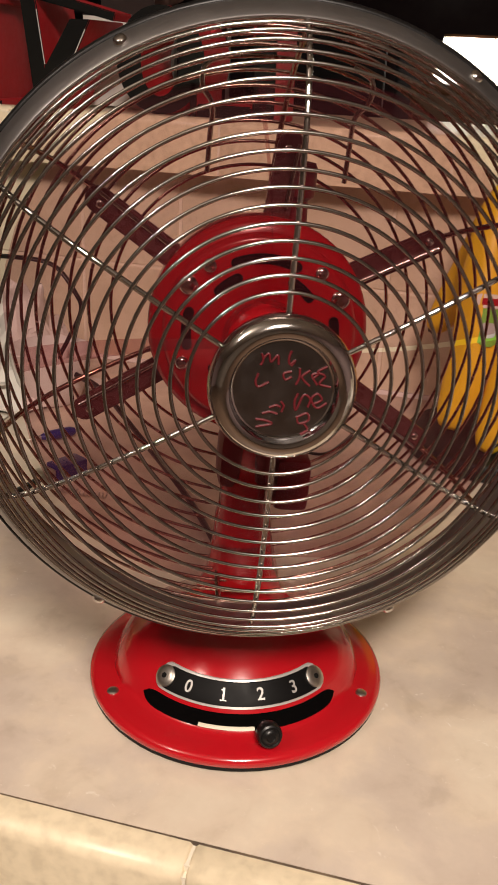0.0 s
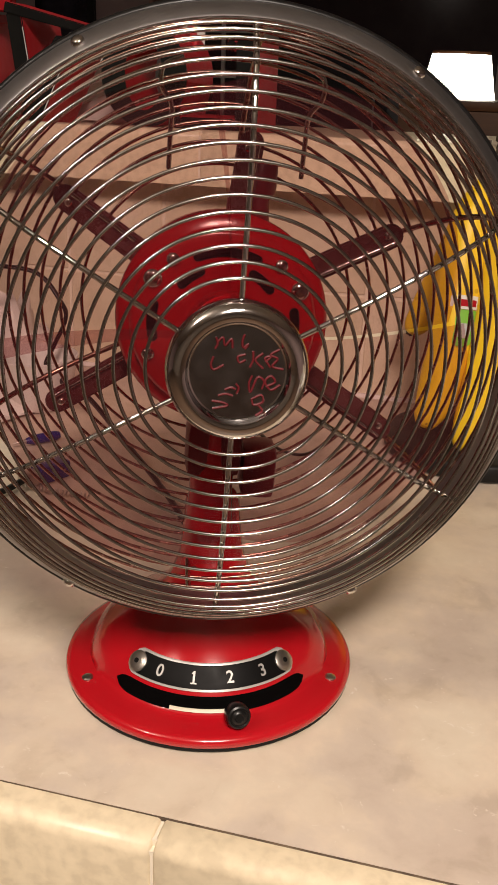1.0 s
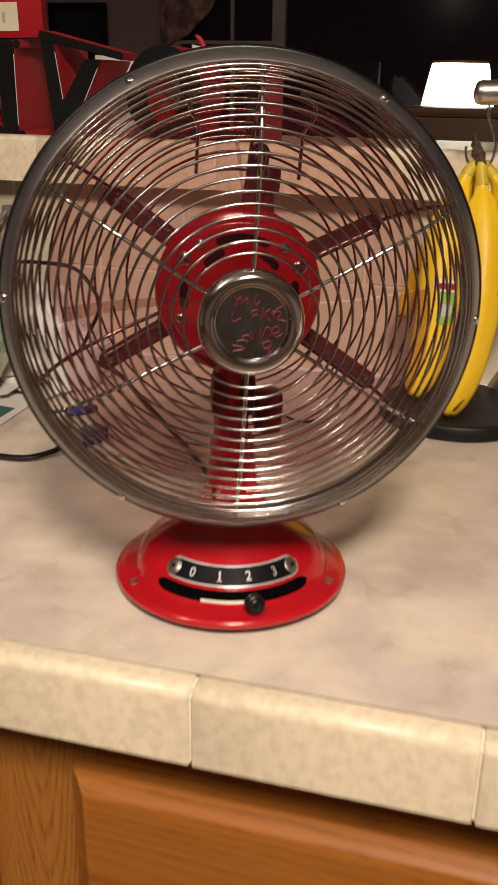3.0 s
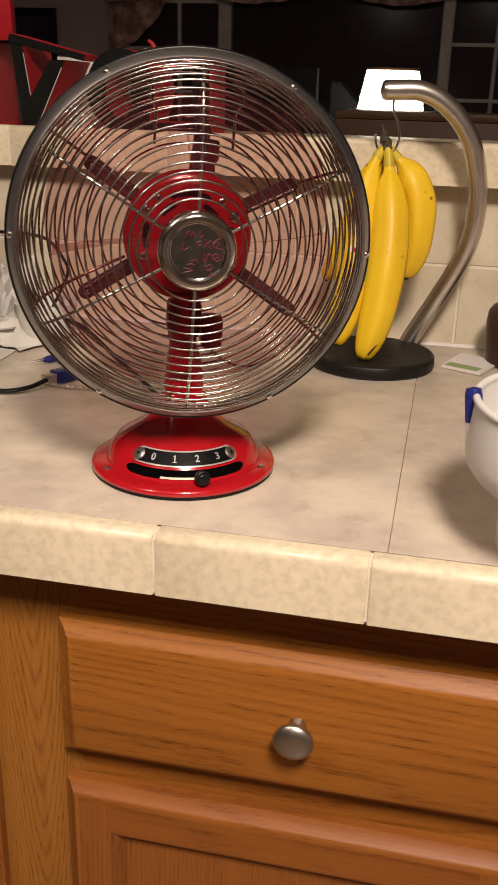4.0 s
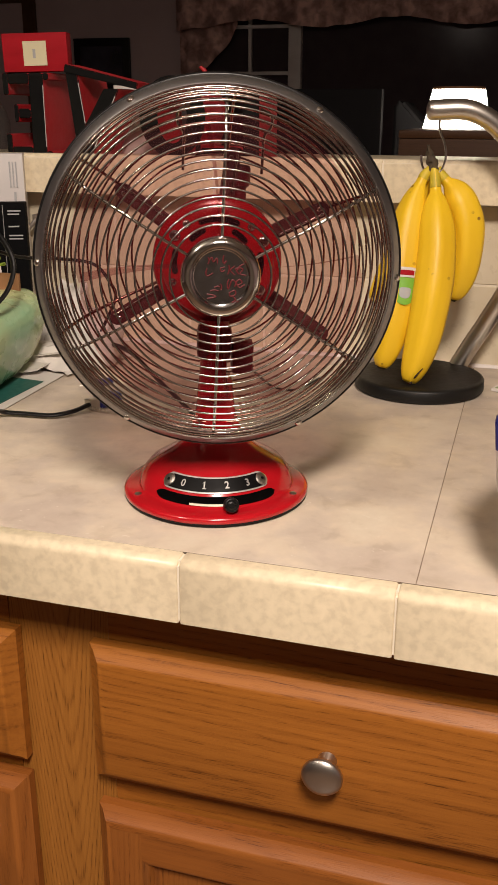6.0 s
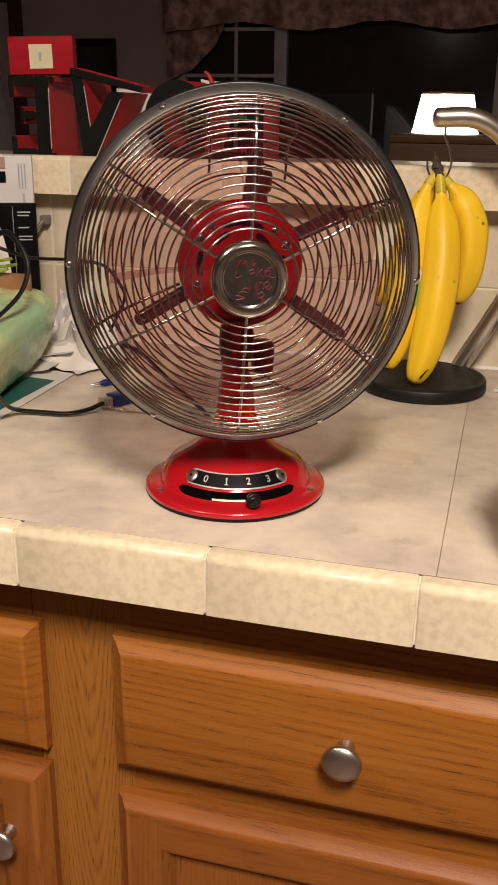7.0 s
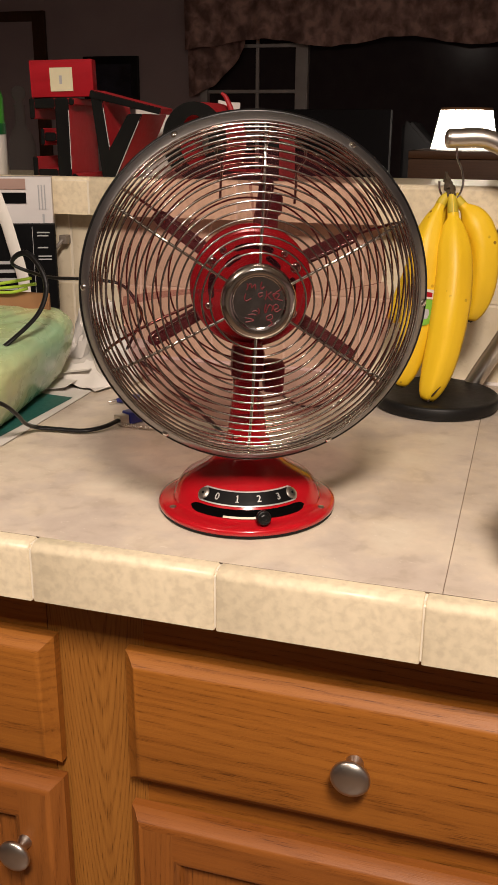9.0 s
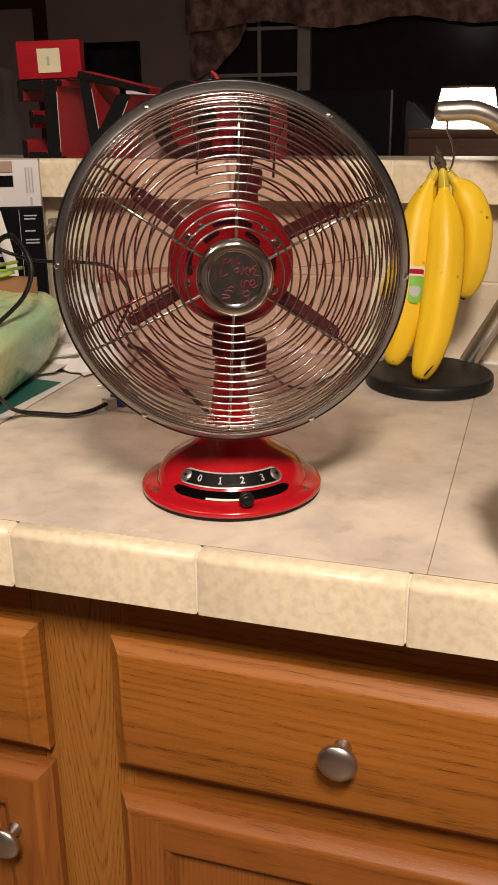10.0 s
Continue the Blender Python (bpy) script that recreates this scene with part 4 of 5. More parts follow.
def banana_radius(r, neck, rise=0.15):
    """Slim neck, quick shoulder, even body, blunt tip."""

    def radius(u):
        if u < neck:
            return r * (0.21 + 0.10 * u / neck)
        if u < neck + rise:
            q = (u - neck) / rise
            return r * (0.31 + 0.65 * math.sin(q * math.pi / 2) ** 1.05)
        if u < 0.72:
            return r * (0.96 + 0.06 * math.sin((u - neck - rise) / (0.72 - rise - neck) * math.pi))
        q = (u - 0.72) / 0.28
        return r * max(0.36, 0.96 - 0.40 * q ** 1.7 - 0.20 * q ** 9)

    return radius


def banana_bm(path, r, neck, rise):
    bm = tube(path, banana_radius(r, neck, rise), 20)
    bm.verts.ensure_lookup_table()
    for i, v in enumerate(bm.verts):
        c = path[min(i // 20, len(path) - 1)]
        a = 2 * math.pi * (i % 20) / 20
        v.co = c + (v.co - c) * (1 + 0.075 * math.cos(5 * a + 0.6) + 0.02 * noise.noise(v.co * 40))
    return bm


bunch = thing("banana_bunch", "bunch of ripe yellow bananas hanging from the stand hook", "bananas", pose(0.11, 0.5, 1.155))
O = Vector((0.11, 0.5, 1.155))
BANANAS = [
    ("front", 0.0202, 0.25, 0.22, [(0.110, 0.498, 1.152), (0.1125, 0.494, 1.138), (0.1160, 0.485, 1.113), (0.1215, 0.468, 1.066), (0.1200, 0.453, 1.012), (0.1135, 0.445, 0.966), (0.1040, 0.441, 0.9275)]),
    ("near_sticker", 0.0192, 0.20, 0.24, [(0.106, 0.500, 1.152), (0.099, 0.496, 1.141), (0.0900, 0.487, 1.108), (0.0868, 0.472, 1.060), (0.0860, 0.461, 1.015), (0.080, 0.454, 0.974), (0.0715, 0.449, 0.9400)]),
    ("side", 0.0190, 0.22, 0.20, [(0.113, 0.502, 1.152), (0.1205, 0.503, 1.142), (0.1355, 0.503, 1.126), (0.1475, 0.502, 1.098), (0.1495, 0.501, 1.066), (0.1475, 0.500, 1.040), (0.1405, 0.500, 1.012)]),
    ("rear", 0.0145, 0.13, 0.20, [(0.108, 0.504, 1.150), (0.100, 0.510, 1.132), (0.088, 0.520, 1.105), (0.077, 0.527, 1.070), (0.066, 0.530, 1.040), (0.056, 0.530, 1.015), (0.046, 0.530, 0.998)]),
]


def on_banana(path, r, neck, z, phi, lift):
    """A point on the skin at a height, phi degrees round from the side that faces the room."""
    k = min(range(1, len(path) - 1), key=lambda i: abs(path[i].z - z))
    a, b = (path[k], path[k + 1]) if path[k].z > z else (path[k - 1], path[k])
    t = (a.z - z) / (a.z - b.z)
    c, d = a.lerp(b, t), (b - a).normalized()
    side = d.cross(Vector((0.10, -1, 0))).normalized() * -1
    out = side.cross(d).normalized()
    if out.y > 0:
        out = -out
    rr = banana_radius(r, neck)((k + t) / (len(path) - 1)) * lift
    return c + (side * math.sin(radians(phi)) + out * math.cos(radians(phi))) * rr


def sticker_patch(path, r, neck, z0, z1, p0, p1, lift, rounded):
    bm, grid = bmesh.new(), []
    for i in range(13):
        u = 2 * i / 12 - 1
        low = z0 + (z1 - z0) * rounded * (1 - math.sqrt(max(0.0, 1 - u * u)))
        high = z1 - (z1 - z0) * (0.12 * abs(u) ** 6)
        grid.append([bm.verts.new(on_banana(path, r, neck, low + (high - low) * j / 8, p0 + (p1 - p0) * i / 12, lift)) for j in range(9)])
    for ga, gb in zip(grid, grid[1:]):
        for j in range(8):
            bm.faces.new((ga[j], gb[j], gb[j + 1], ga[j + 1]))
    return bm


for which, r, neck, rise, pts in BANANAS:
    path = smooth_path([Vector(q) - O for q in pts], 10)
    b = part("banana", banana_bm(path, r, neck, rise), M_BANANA, bunch, "ripe yellow banana", 75)
    n_stem = int(neck * 52) + 1
    part("stem", tube(path[:n_stem], lambda u: r * (0.225 + 0.097 * u), 12), M_STEM, b, "slim greenish stem", 80)
    down = (path[-1] - path[-3]).normalized()
    bm = tube([path[-1] - down * 0.002, path[-1] + down * 0.0014, path[-1] + down * 0.0024], lambda u: r * (0.33 - 0.12 * u), 10)
    for v in bm.verts:
        v.co += down * 0.0016 * noise.noise(v.co * 400)
    part("tip", bm, M_CROWN, b, "dark dried tip", 60)
    if which == "front":
        line = [on_banana(path, r, neck, z - O.z, phi, 1.03) for z, phi in ((0.9270, 10), (0.9320, 14), (0.9375, 20), (0.9425, 26), (0.9475, 38))]
        part("split", tube(smooth_path(line, 4), lambda u: 0.0017 * (1 - 0.75 * u), 6), M_SPLIT, b, "dark split in the skin", 80)
    if which == "near_sticker":
        stick = part("sticker", sticker_patch(path, r, neck, 1.010 - O.z, 1.037 - O.z, -22, 50, 1.05, 0.35), M_STICKER, b, "green oval fruit sticker", 80)
        part("sticker_top", sticker_patch(path, r, neck, 1.0372 - O.z, 1.0475 - O.z, -22, 50, 1.05, 0.0), M_WHITE, stick, "white band")
        part("sticker_print", sticker_patch(path, r, neck, 1.0395 - O.z, 1.0445 - O.z, -10, 38, 1.065, 0.0), M_BOXRED, stick, "red printed bar")
        part("sticker_print", sticker_patch(path, r, neck, 1.016 - O.z, 1.027 - O.z, -4, 32, 1.065, 0.4), M_GREYPRINT, stick, "pale printed oval")
bm = tube(smooth_path([Vector(q) - O for q in ((0.1020, 0.500, 1.176), (0.1035, 0.500, 1.170), (0.1065, 0.500, 1.161), (0.1095, 0.500, 1.153), (0.1105, 0.499, 1.145))], 4), lambda u: 0.0022 + 0.0056 * u if u < 0.8 else 0.0067 - 0.008 * (u - 0.8), 14)
for v in bm.verts:
    v.co += Vector((0.0026, 0.0026, 0.003)) * noise.noise(v.co * 260)
part("crown", bm, M_CROWN, bunch, "dark dried crown of the bunch")

# ---- things on the raised bar ----


def letter(name, bm, label, edges=()):
    """A thick letter: dark face towards the kitchen, red sides, thin pale edge lines."""
    bmesh.ops.recalc_face_normals(bm, faces=bm.faces[:])
    for f in bm.faces:
        f.material_index = 0 if f.normal.y < -0.7 else 1
    me = finish(bm, 30)
    me.materials.append(M_LETTERBACK)
    me.materials.append(M_LETTERSIDE)
    ob = solid(name, me, None, label, "decorative letter", group="red letter blocks")
    for (xa, za), (xb, zb) in edges:
        part("pale_edge", tube([(xa, BACK - 0.0004, za), (xb, BACK - 0.0004, zb)], 0.0006, 6), M_CARD_WHITE, ob, "thin pale line along the edge")


BACK, FRONT, H0, H1 = 0.735, 0.832, SHELF, 1.262


def boxes(list_):
    bm = bmesh.new()
    for x0, x1, z0, z1 in list_:
        box(x0, x1, BACK, FRONT, z0, z1, 0.0015, 1, bm)
    return bm


letter("letter_block", boxes([(-0.507, -0.484, H0, H1), (-0.541, -0.5072, H1 - 0.015, H1), (-0.541, -0.5072, H0, H0 + 0.016), (-0.527, -0.5072, 1.200, 1.213), (-0.550, -0.5412, H1 - 0.030, H1), (-0.550, -0.5412, H0, H0 + 0.034),
                              (-0.534, -0.5272, 1.194, 1.219), (-0.4838, -0.475, H1 - 0.010, H1), (-0.4838, -0.475, H0, H0 + 0.010)]), "dark-backed red letter E seen from behind on the bar",
       [((-0.4838, 1.160), (-0.4838, 1.245))])
vv = [(-0.447, H1), (-0.428, H1), (-0.4185, 1.192), (-0.388, 1.240), (-0.364, 1.240), (-0.4128, H0), (-0.432, H0)]
bm = slab(vv, BACK, FRONT, 0.0012)
slab([(-0.449, 1.2625), (-0.446, 1.2735), (-0.3335, 1.2475), (-0.336, 1.2390)], BACK - 0.002, 0.78, 0.001, bm)
letter("letter_block", bm, "dark-backed red letter V seen from behind on the bar", [((-0.4268, 1.248), (-0.4190, 1.193)), ((-0.3700, 1.2300), (-0.4118, 1.1475))])
bm = bmesh.new()
ro, ri = [], []
for i in range(40):
    a = 2 * math.pi * i / 40
    ro.append((-0.284 + 0.050 * math.cos(a), (H0 + H1) / 2 + 0.0545 * math.sin(a)))
    ri.append((-0.284 + 0.022 * math.cos(a), (H0 + H1) / 2 + 0.036 * math.sin(a)))
vs = {}
for key, ring_, y in (("of", ro, BACK), ("if", ri, BACK), ("ob", ro, FRONT), ("ib", ri, FRONT)):
    vs[key] = [bm.verts.new((x, y, z)) for x, z in ring_]
for a, b in (("of", "if"), ("if", "ib"), ("ib", "ob"), ("ob", "of")):
    for i in range(40):
        j = (i + 1) % 40
        bm.faces.new((vs[a][i], vs[a][j], vs[b][j], vs[b][i]))
letter("letter_block", bm, "dark-backed red letter O seen from behind on the bar")
letter("letter_block", boxes([(-0.030 + a, -0.030 + b, c, d) for a, b, c, d in [(-0.150, -0.126, H0, 1.240), (-0.212, -0.1502, H0, H0 + 0.018), (-0.220, -0.2122, H0, H0 + 0.04), (-0.160, -0.1502, 1.230, 1.240)]]),
       "dark-backed red letter L seen from behind on the bar")

rb = thing("red_carton", "small red carton with cream sticky note on a letter", "box", pose(-0.4990, 0.755, H1 + 0.0018, 0, -1.5, 14))
part("carton", box(-0.0475, 0.0475, -0.014, 0.014, 0, 0.052, 0.0012), M_BOXRED, rb)
part("sticky_note", box(-0.017, 0.017, -0.0152, -0.0145, 0.008, 0.041), M_NOTE, rb, "cream paper sticky note")
part("mark", box(-0.003, 0.001, -0.0158, -0.0154, 0.018, 0.030), M_GREYPRINT, rb)
bm = sheet([(-0.425, 0.86, SHELF), (-0.325, 0.86, SHELF), (-0.325, 0.885, 1.244), (-0.440, 0.885, 1.244)], 0.0008, 0.004)
solid("paper_card", bm, M_WHITE, "white paper card leaning behind the letters", "card")
bm = sheet([(-0.292, 0.86, SHELF), (-0.258, 0.86, SHELF), (-0.256, 0.87, 1.257), (-0.292, 0.87, 1.260)], 0.0008, 0.002)
solid("paper_card", bm, M_WHITE, "narrow white card standing behind the letters", "card")
bm = tube(smooth_path([(-0.262, 0.79, SHELF), (-0.252, 0.79, 1.20), (-0.243, 0.79, 1.235), (-0.252, 0.79, 1.262), (-0.260, 0.79, 1.270)]), lambda u: 0.006 * (1 - 0.8 * u) + 0.001, 8)
solid("ribbon", bm, M_LETTERSIDE, "curled red ribbon beside the letters", "ribbon")

gb = thing("glue_bottle", "white plastic bottle with a green cap on the bar", "bottle", pose(-0.6195, 0.735, SHELF))
part("body", revolve([(0.0, 0.0), (0.021, 0.0), (0.023, 0.003), (0.023, 0.068), (0.021, 0.073), (0.0, 0.073)], 32), M_TUB, gb)
part("label", revolve([(0.0232, 0.066), (0.0236, 0.066), (0.0236, 0.082), (0.0225, 0.082)], 32, closed=True), M_GREENDARK, gb, "dark green collar")
part("cap", revolve([(0.0, 0.0735), (0.0222, 0.0735), (0.0222, 0.120), (0.018, 0.133), (0.009, 0.141), (0.0, 0.142)], 32), M_GREENCAP, gb, "bright green cap")
gl = thing("glass_bottle", "clear glass decanter bottle on the bar", "bottle", pose(-0.5695, 0.74, SHELF))
part("body", revolve([(0.0, 0.0), (0.020, 0.0), (0.0215, 0.003), (0.0215, 0.050), (0.017, 0.066), (0.0085, 0.080), (0.0075, 0.105), (0.0095, 0.109), (0.0, 0.109)], 14), M_CLEAR, gl, sharp=8)
part("stopper", revolve([(0.0, 0.1092), (0.006, 0.1092), (0.005, 0.114), (0.010, 0.120), (0.0115, 0.127), (0.009, 0.134), (0.0, 0.137)], 12), M_CLEAR, gl, sharp=8)

# ---- clutter on the counter beside the fan ----
wb = thing("product_carton", "white product carton with dark printed bands on the worktop", "box", pose(-0.420, 0.550, TOP, 0, 0, 24))
part("carton", box(-0.20, 0.0, 0.0, 0.030, 0, 0.248, 0.001), M_CARD_WHITE, wb)
part("print_band", box(-0.20, -0.034, -0.0012, -0.0005, 0.232, 0.246), M_PINKISH, wb, "pale brown printed band")
part("print_band", box(-0.20, -0.034, -0.0012, -0.0005, 0.214, 0.228), M_INK, wb, "dark printed band")
for i in range(3):
    part("print_line", box(-0.018 + 0.004 * i, -0.0165 + 0.004 * i, -0.0012, -0.0005, 0.206, 0.238), M_GREYPRINT, wb)
part("print_line", box(-0.014, -0.011, -0.0012, -0.0005, 0.185, 0.200), M_GREYPRINT, wb)
part("print_band", box(-0.20, -0.13, -0.0012, -0.0005, 0.06, 0.15), M_INK, wb, "dark printed band")
bb = thing("black_carton", "slim black electronics carton with small grey print", "box", pose(-0.3875, 0.490, TOP, 0, 0, 24))
part("carton", box(-0.110, 0.0, 0.0, 0.026, 0, 0.192, 0.001), M_INK, bb)
for z, w in ((0.182, 0.016), (0.178, 0.014), (0.163, 0.013), (0.152, 0.017), (0.148, 0.017)):
    part("print_line", box(-0.0215, -0.0215 + w, -0.0012, -0.0005, z, z + 0.0016), M_GREYPRINT, bb)
part("print_line", box(-0.0275, -0.0269, -0.0012, -0.0005, 0.09, 0.19), M_GREYPRINT, bb)
for i in range(4):
    part("print_line", box(-0.105, -0.05, -0.0012, -0.0005, 0.11 + 0.011 * i, 0.114 + 0.011 * i), M_GREYPRINT, bb)
bm = tube(smooth_path([(-0.450, 0.455, 1.150), (-0.441, 0.453, 1.128), (-0.432, 0.452, 1.104), (-0.425, 0.452, 1.078), (-0.418, 0.452, 1.052), (-0.413, 0.452, 1.02), (-0.41, 0.452, 0.914)]), 0.0085, 12, flat=0.35)
solid("paper_roll", bm, M_WHITE, "thin white rolled paper leaning on the cartons", "paper roll")
bm = box(-0.54, -0.405, 0.405, 0.4420, TOP, 1.012, 0.001)
box(-0.46, -0.352, 0.4015, 0.4048, 0.985, 1.030, 0, 1, bm)
solid("cardboard_box", bm, M_CARD, "low brown cardboard box on the worktop", "box")
for i, dz in enumerate((0.0, 0.0022, -0.0020)):
    p = smooth_path([(-0.47, 0.400, 1.034 + dz), (-0.43, 0.397, 1.033 + dz * 2), (-0.40, 0.396, 1.036 + dz * 3), (-0.365 - 0.006 * i, 0.396, 1.042 + dz * 3)])
    solid("lime_tie", tube(p, 0.0019, 8), M_GREENSTRIP, "lime green plastic tie lying on the cartons", "tie", group="lime ties", sharp=80)


def crumpled(w, d, h, seed):
    """A loosely crumpled sheet, standing in sharp folds."""
    bm, nu = bmesh.new(), 26
    grid = []
    for i in range(nu + 1):
        row = []
        for j in range(nu + 1):
            u, v = i / nu - 0.5, j / nu - 0.5
            q = Vector((u * 3.1 + seed, v * 3.1, seed))
            fold = 1 - 2 * abs(noise.noise(q)) + 0.5 * (1 - 2 * abs(noise.noise(q * 2.3)))
            dome = max(0.0, 1 - 2.2 * (u * u + v * v) * 1.6)
            row.append(bm.verts.new((u * w + 0.012 * noise.noise(q * 1.7), v * d + 0.012 * noise.noise(q * 1.9 + Vector((4, 0, 0))), max(0.0006, h * dome * (0.35 + 0.45 * fold)))))
        grid.append(row)
    for i in range(nu):
        for j in range(nu):
            bm.faces.new((grid[i][j], grid[i + 1][j], grid[i + 1][j + 1], grid[i][j + 1]))
    out = bmesh.ops.extrude_face_region(bm, geom=bm.faces[:])
    for v in out["geom"]:
        if isinstance(v, bmesh.types.BMVert):
            v.co.z += 0.0006
    return bm


solid("crumpled_paper", crumpled(0.10, 0.10, 0.105, 2.3), M_WHITE, "tall crumpled white paper wrapper on the worktop", "paper", pose(-0.345, 0.525, TOP, 0, 0, 20), sharp=25)
solid("crumpled_paper", crumpled(0.14, 0.12, 0.050, 5.9), M_WHITE, "crumpled white paper napkin beside the bag", "paper", pose(-0.342, 0.478, TOP + 0.002, 0, 0, -15), sharp=25)

# green bag
bm = bmesh.new()
nu, nv = 150, 90
rows = []


def crease(q, f, seed):
    """Sharp folds: high along thin lines."""
    w = Vector((noise.noise(q * f * 0.5 + Vector((seed, 0, 0))), noise.noise(q * f * 0.5 + Vector((0, seed, 9))), 0)) * 0.5
    return 1 - 2 * abs(noise.noise(q * f + w + Vector((seed, seed, seed))))


for i in range(nu):
    a = 2 * math.pi * i / nu
    row = []
    for j in range(nv + 1):
        b = -math.pi / 2 + math.pi * j / nv
        sx = math.copysign(abs(math.cos(a)) ** 0.32, math.cos(a)) * abs(math.cos(b)) ** 0.30
        sy = math.copysign(abs(math.sin(a)) ** 0.32, math.sin(a)) * abs(math.cos(b)) ** 0.30
        sz = math.copysign(abs(math.sin(b)) ** 0.60, math.sin(b))
        q = Vector((sx * 0.108, sy * 0.136, sz * 0.040))
        out = Vector((sx, sy, sz))
        q += out * (0.0030 * crease(q, 9, 3.0) + 0.0016 * crease(q, 27, 7.0) + 0.0008 * crease(q, 80, 1.0) - 0.003)
        low = max(0.0, 0.5 - q.z / 0.08)
        q.x -= 0.030 * low * max(0.0, q.x / 0.108) * (0.4 + 0.6 * (q.y / 0.136 + 1))
        q.z += 0.105 * (q.y + 0.136) * max(0.0, min(1.0, q.z / 0.08 + 0.5)) + 0.036 - 0.03 * max(0.0, q.x)
        q.z = max(q.z, 0.0006)
        row.append(bm.verts.new(q))
    rows.append(row)
for i in range(nu):
    for j in range(nv):
        a, b, c, e = rows[i][j], rows[(i + 1) % nu][j], rows[(i + 1) % nu][j + 1], rows[i][j + 1]
        bm.faces.new((a, b, c, e))
bmesh.ops.remove_doubles(bm, verts=bm.verts[:], dist=0.00005)
M_BAG = mat("green_film", (0.52, 0.55, 0.27), (0.20, 0.42, 0.25), rough=0.28, scale=7, fine=48, bump=0.30, coat=0.3)
solid("plastic_bag", bm, M_BAG, "crumpled pale green plastic bag, full, on papers", "bag", pose(-0.4135, 0.3035, TOP + 0.0022, 0, 0, 2), sharp=85)

PAPERS = [
    ("brochure", M_TEAL, "teal printed leaflet under the bag", [(-0.43, 0.205, 0.9113), (-0.3155, 0.215, 0.9113), (-0.3115, 0.370, 0.9113), (-0.43, 0.385, 0.9113)]),
    ("paper_sheet", M_WHITE, "white paper sheet under the bag", [(-0.44, 0.190, 0.9103), (-0.2995, 0.190, 0.9103), (-0.3035, 0.407, 0.9103), (-0.44, 0.435, 0.9103)]),
    ("paper_sheet", M_WHITE, "white creased paper lying on the worktop", [(-0.44, 0.37, 0.915), (-0.33, 0.39, 0.915), (-0.325, 0.47, 0.922), (-0.43, 0.48, 0.918)]),
    ("paper_sheet", M_WHITE, "white folded receipt on the worktop", [(-0.40, 0.40, 0.921), (-0.315, 0.425, 0.925), (-0.33, 0.50, 0.930), (-0.41, 0.49, 0.925)]),
]
for i, (nm, mt, lb, cs) in enumerate(PAPERS):
    solid(nm, sheet(cs, 0.0006, 0.010 if i > 1 else 0.0, 12, i * 3.1), mt, lb, "paper", sharp=80)

bm = revolve([(0.0, 0.0), (0.022, 0.0), (0.026, 0.004), (0.032, 0.020), (0.037, 0.042), (0.0385, 0.050), (0.0370, 0.0505), (0.0352, 0.042), (0.030, 0.020), (0.024, 0.006), (0.0, 0.004)], 48)
solid("bowl", bm, M_CERAMIC, "small white ceramic bowl on the worktop", "bowl", pose(-0.288, 0.462, TOP))

CORDS = [
    ("usb_cable", 0.0036, [(-0.34, 0.125, 0.985), (-0.305, 0.150, 0.975), (-0.285, 0.172, 0.962), (-0.283, 0.195, 0.945), (-0.289, 0.222, 0.926), (-0.288, 0.244, 0.9150), (-0.266, 0.2495, 0.9135), (-0.238, 0.253, 0.9135), (-0.221, 0.268, 0.915), (-0.213, 0.288, 0.917)], "flat black cable with a plug"),
    ("power_cord", 0.0034, [(-0.455, 0.130, 1.001), (-0.412, 0.165, 1.001), (-0.378, 0.200, 0.998), (-0.355, 0.232, 0.992), (-0.341, 0.26, 0.992), (-0.329, 0.28, 1.003), (-0.316, 0.31, 1.024), (-0.315, 0.33, 1.047), (-0.325, 0.34, 1.068), (-0.346, 0.35, 1.084), (-0.364, 0.355, 1.081), (-0.373, 0.36, 1.070), (-0.355, 0.37, 1.060), (-0.344, 0.40, 1.050), (-0.320, 0.45, 1.042),
                            (-0.287, 0.47, 1.034), (-0.265, 0.47, 1.010), (-0.261, 0.47, 0.994), (-0.274, 0.468, 0.966), (-0.279, 0.462, 0.950), (-0.262, 0.45, 0.943), (-0.225, 0.43, 0.938), (-0.17, 0.38, 0.922), (-0.10, 0.30, 0.913), (-0.05, 0.22, 0.914), (-0.035, 0.180, 0.917)], "black power cord looping behind the fan"),
    ("thin_cable", 0.0019, [(-0.105, 0.515, 0.9118), (-0.086, 0.482, 0.9118), (-0.050, 0.430, 0.9118), (-0.022, 0.424, 0.9118), (-0.006, 0.480, 0.9118)], "thin dark cable lying behind the fan"),
]
for nm, r, pts, lb in CORDS:
    solid(nm, tube(smooth_path(pts, 8), r, 12, flat=0.6), M_BLACK, lb, "cable", sharp=80)
u = thing("usb_plug", "blue and silver plug on a coiled lead", "plug", pose(-0.2115, 0.297, TOP, 0, 0, 62))
part("shell", box(-0.008, 0.004, -0.006, 0.006, 0.001, 0.0115, 0.0008), M_NICKEL, u, "silver metal plug shell")
part("body", box(0.0045, 0.032, -0.008, 0.008, 0.0, 0.0135, 0.002), M_BLUE, u, "blue plastic body")
inv = pose(-0.2115, 0.297, TOP, 0, 0, 62).inverted()
coil = [inv @ Vector((-0.212 + 0.0006 * k, 0.288 - 0.003 * math.sin(k * 0.03) + 0.0022 * math.cos(k * 1.3), TOP + 0.0031 + 0.0022 * math.sin(k * 1.3))) for k in range(90)]
part("coil", tube(coil, 0.0006, 6), M_NICKEL, u, "coiled grey lead", 80)
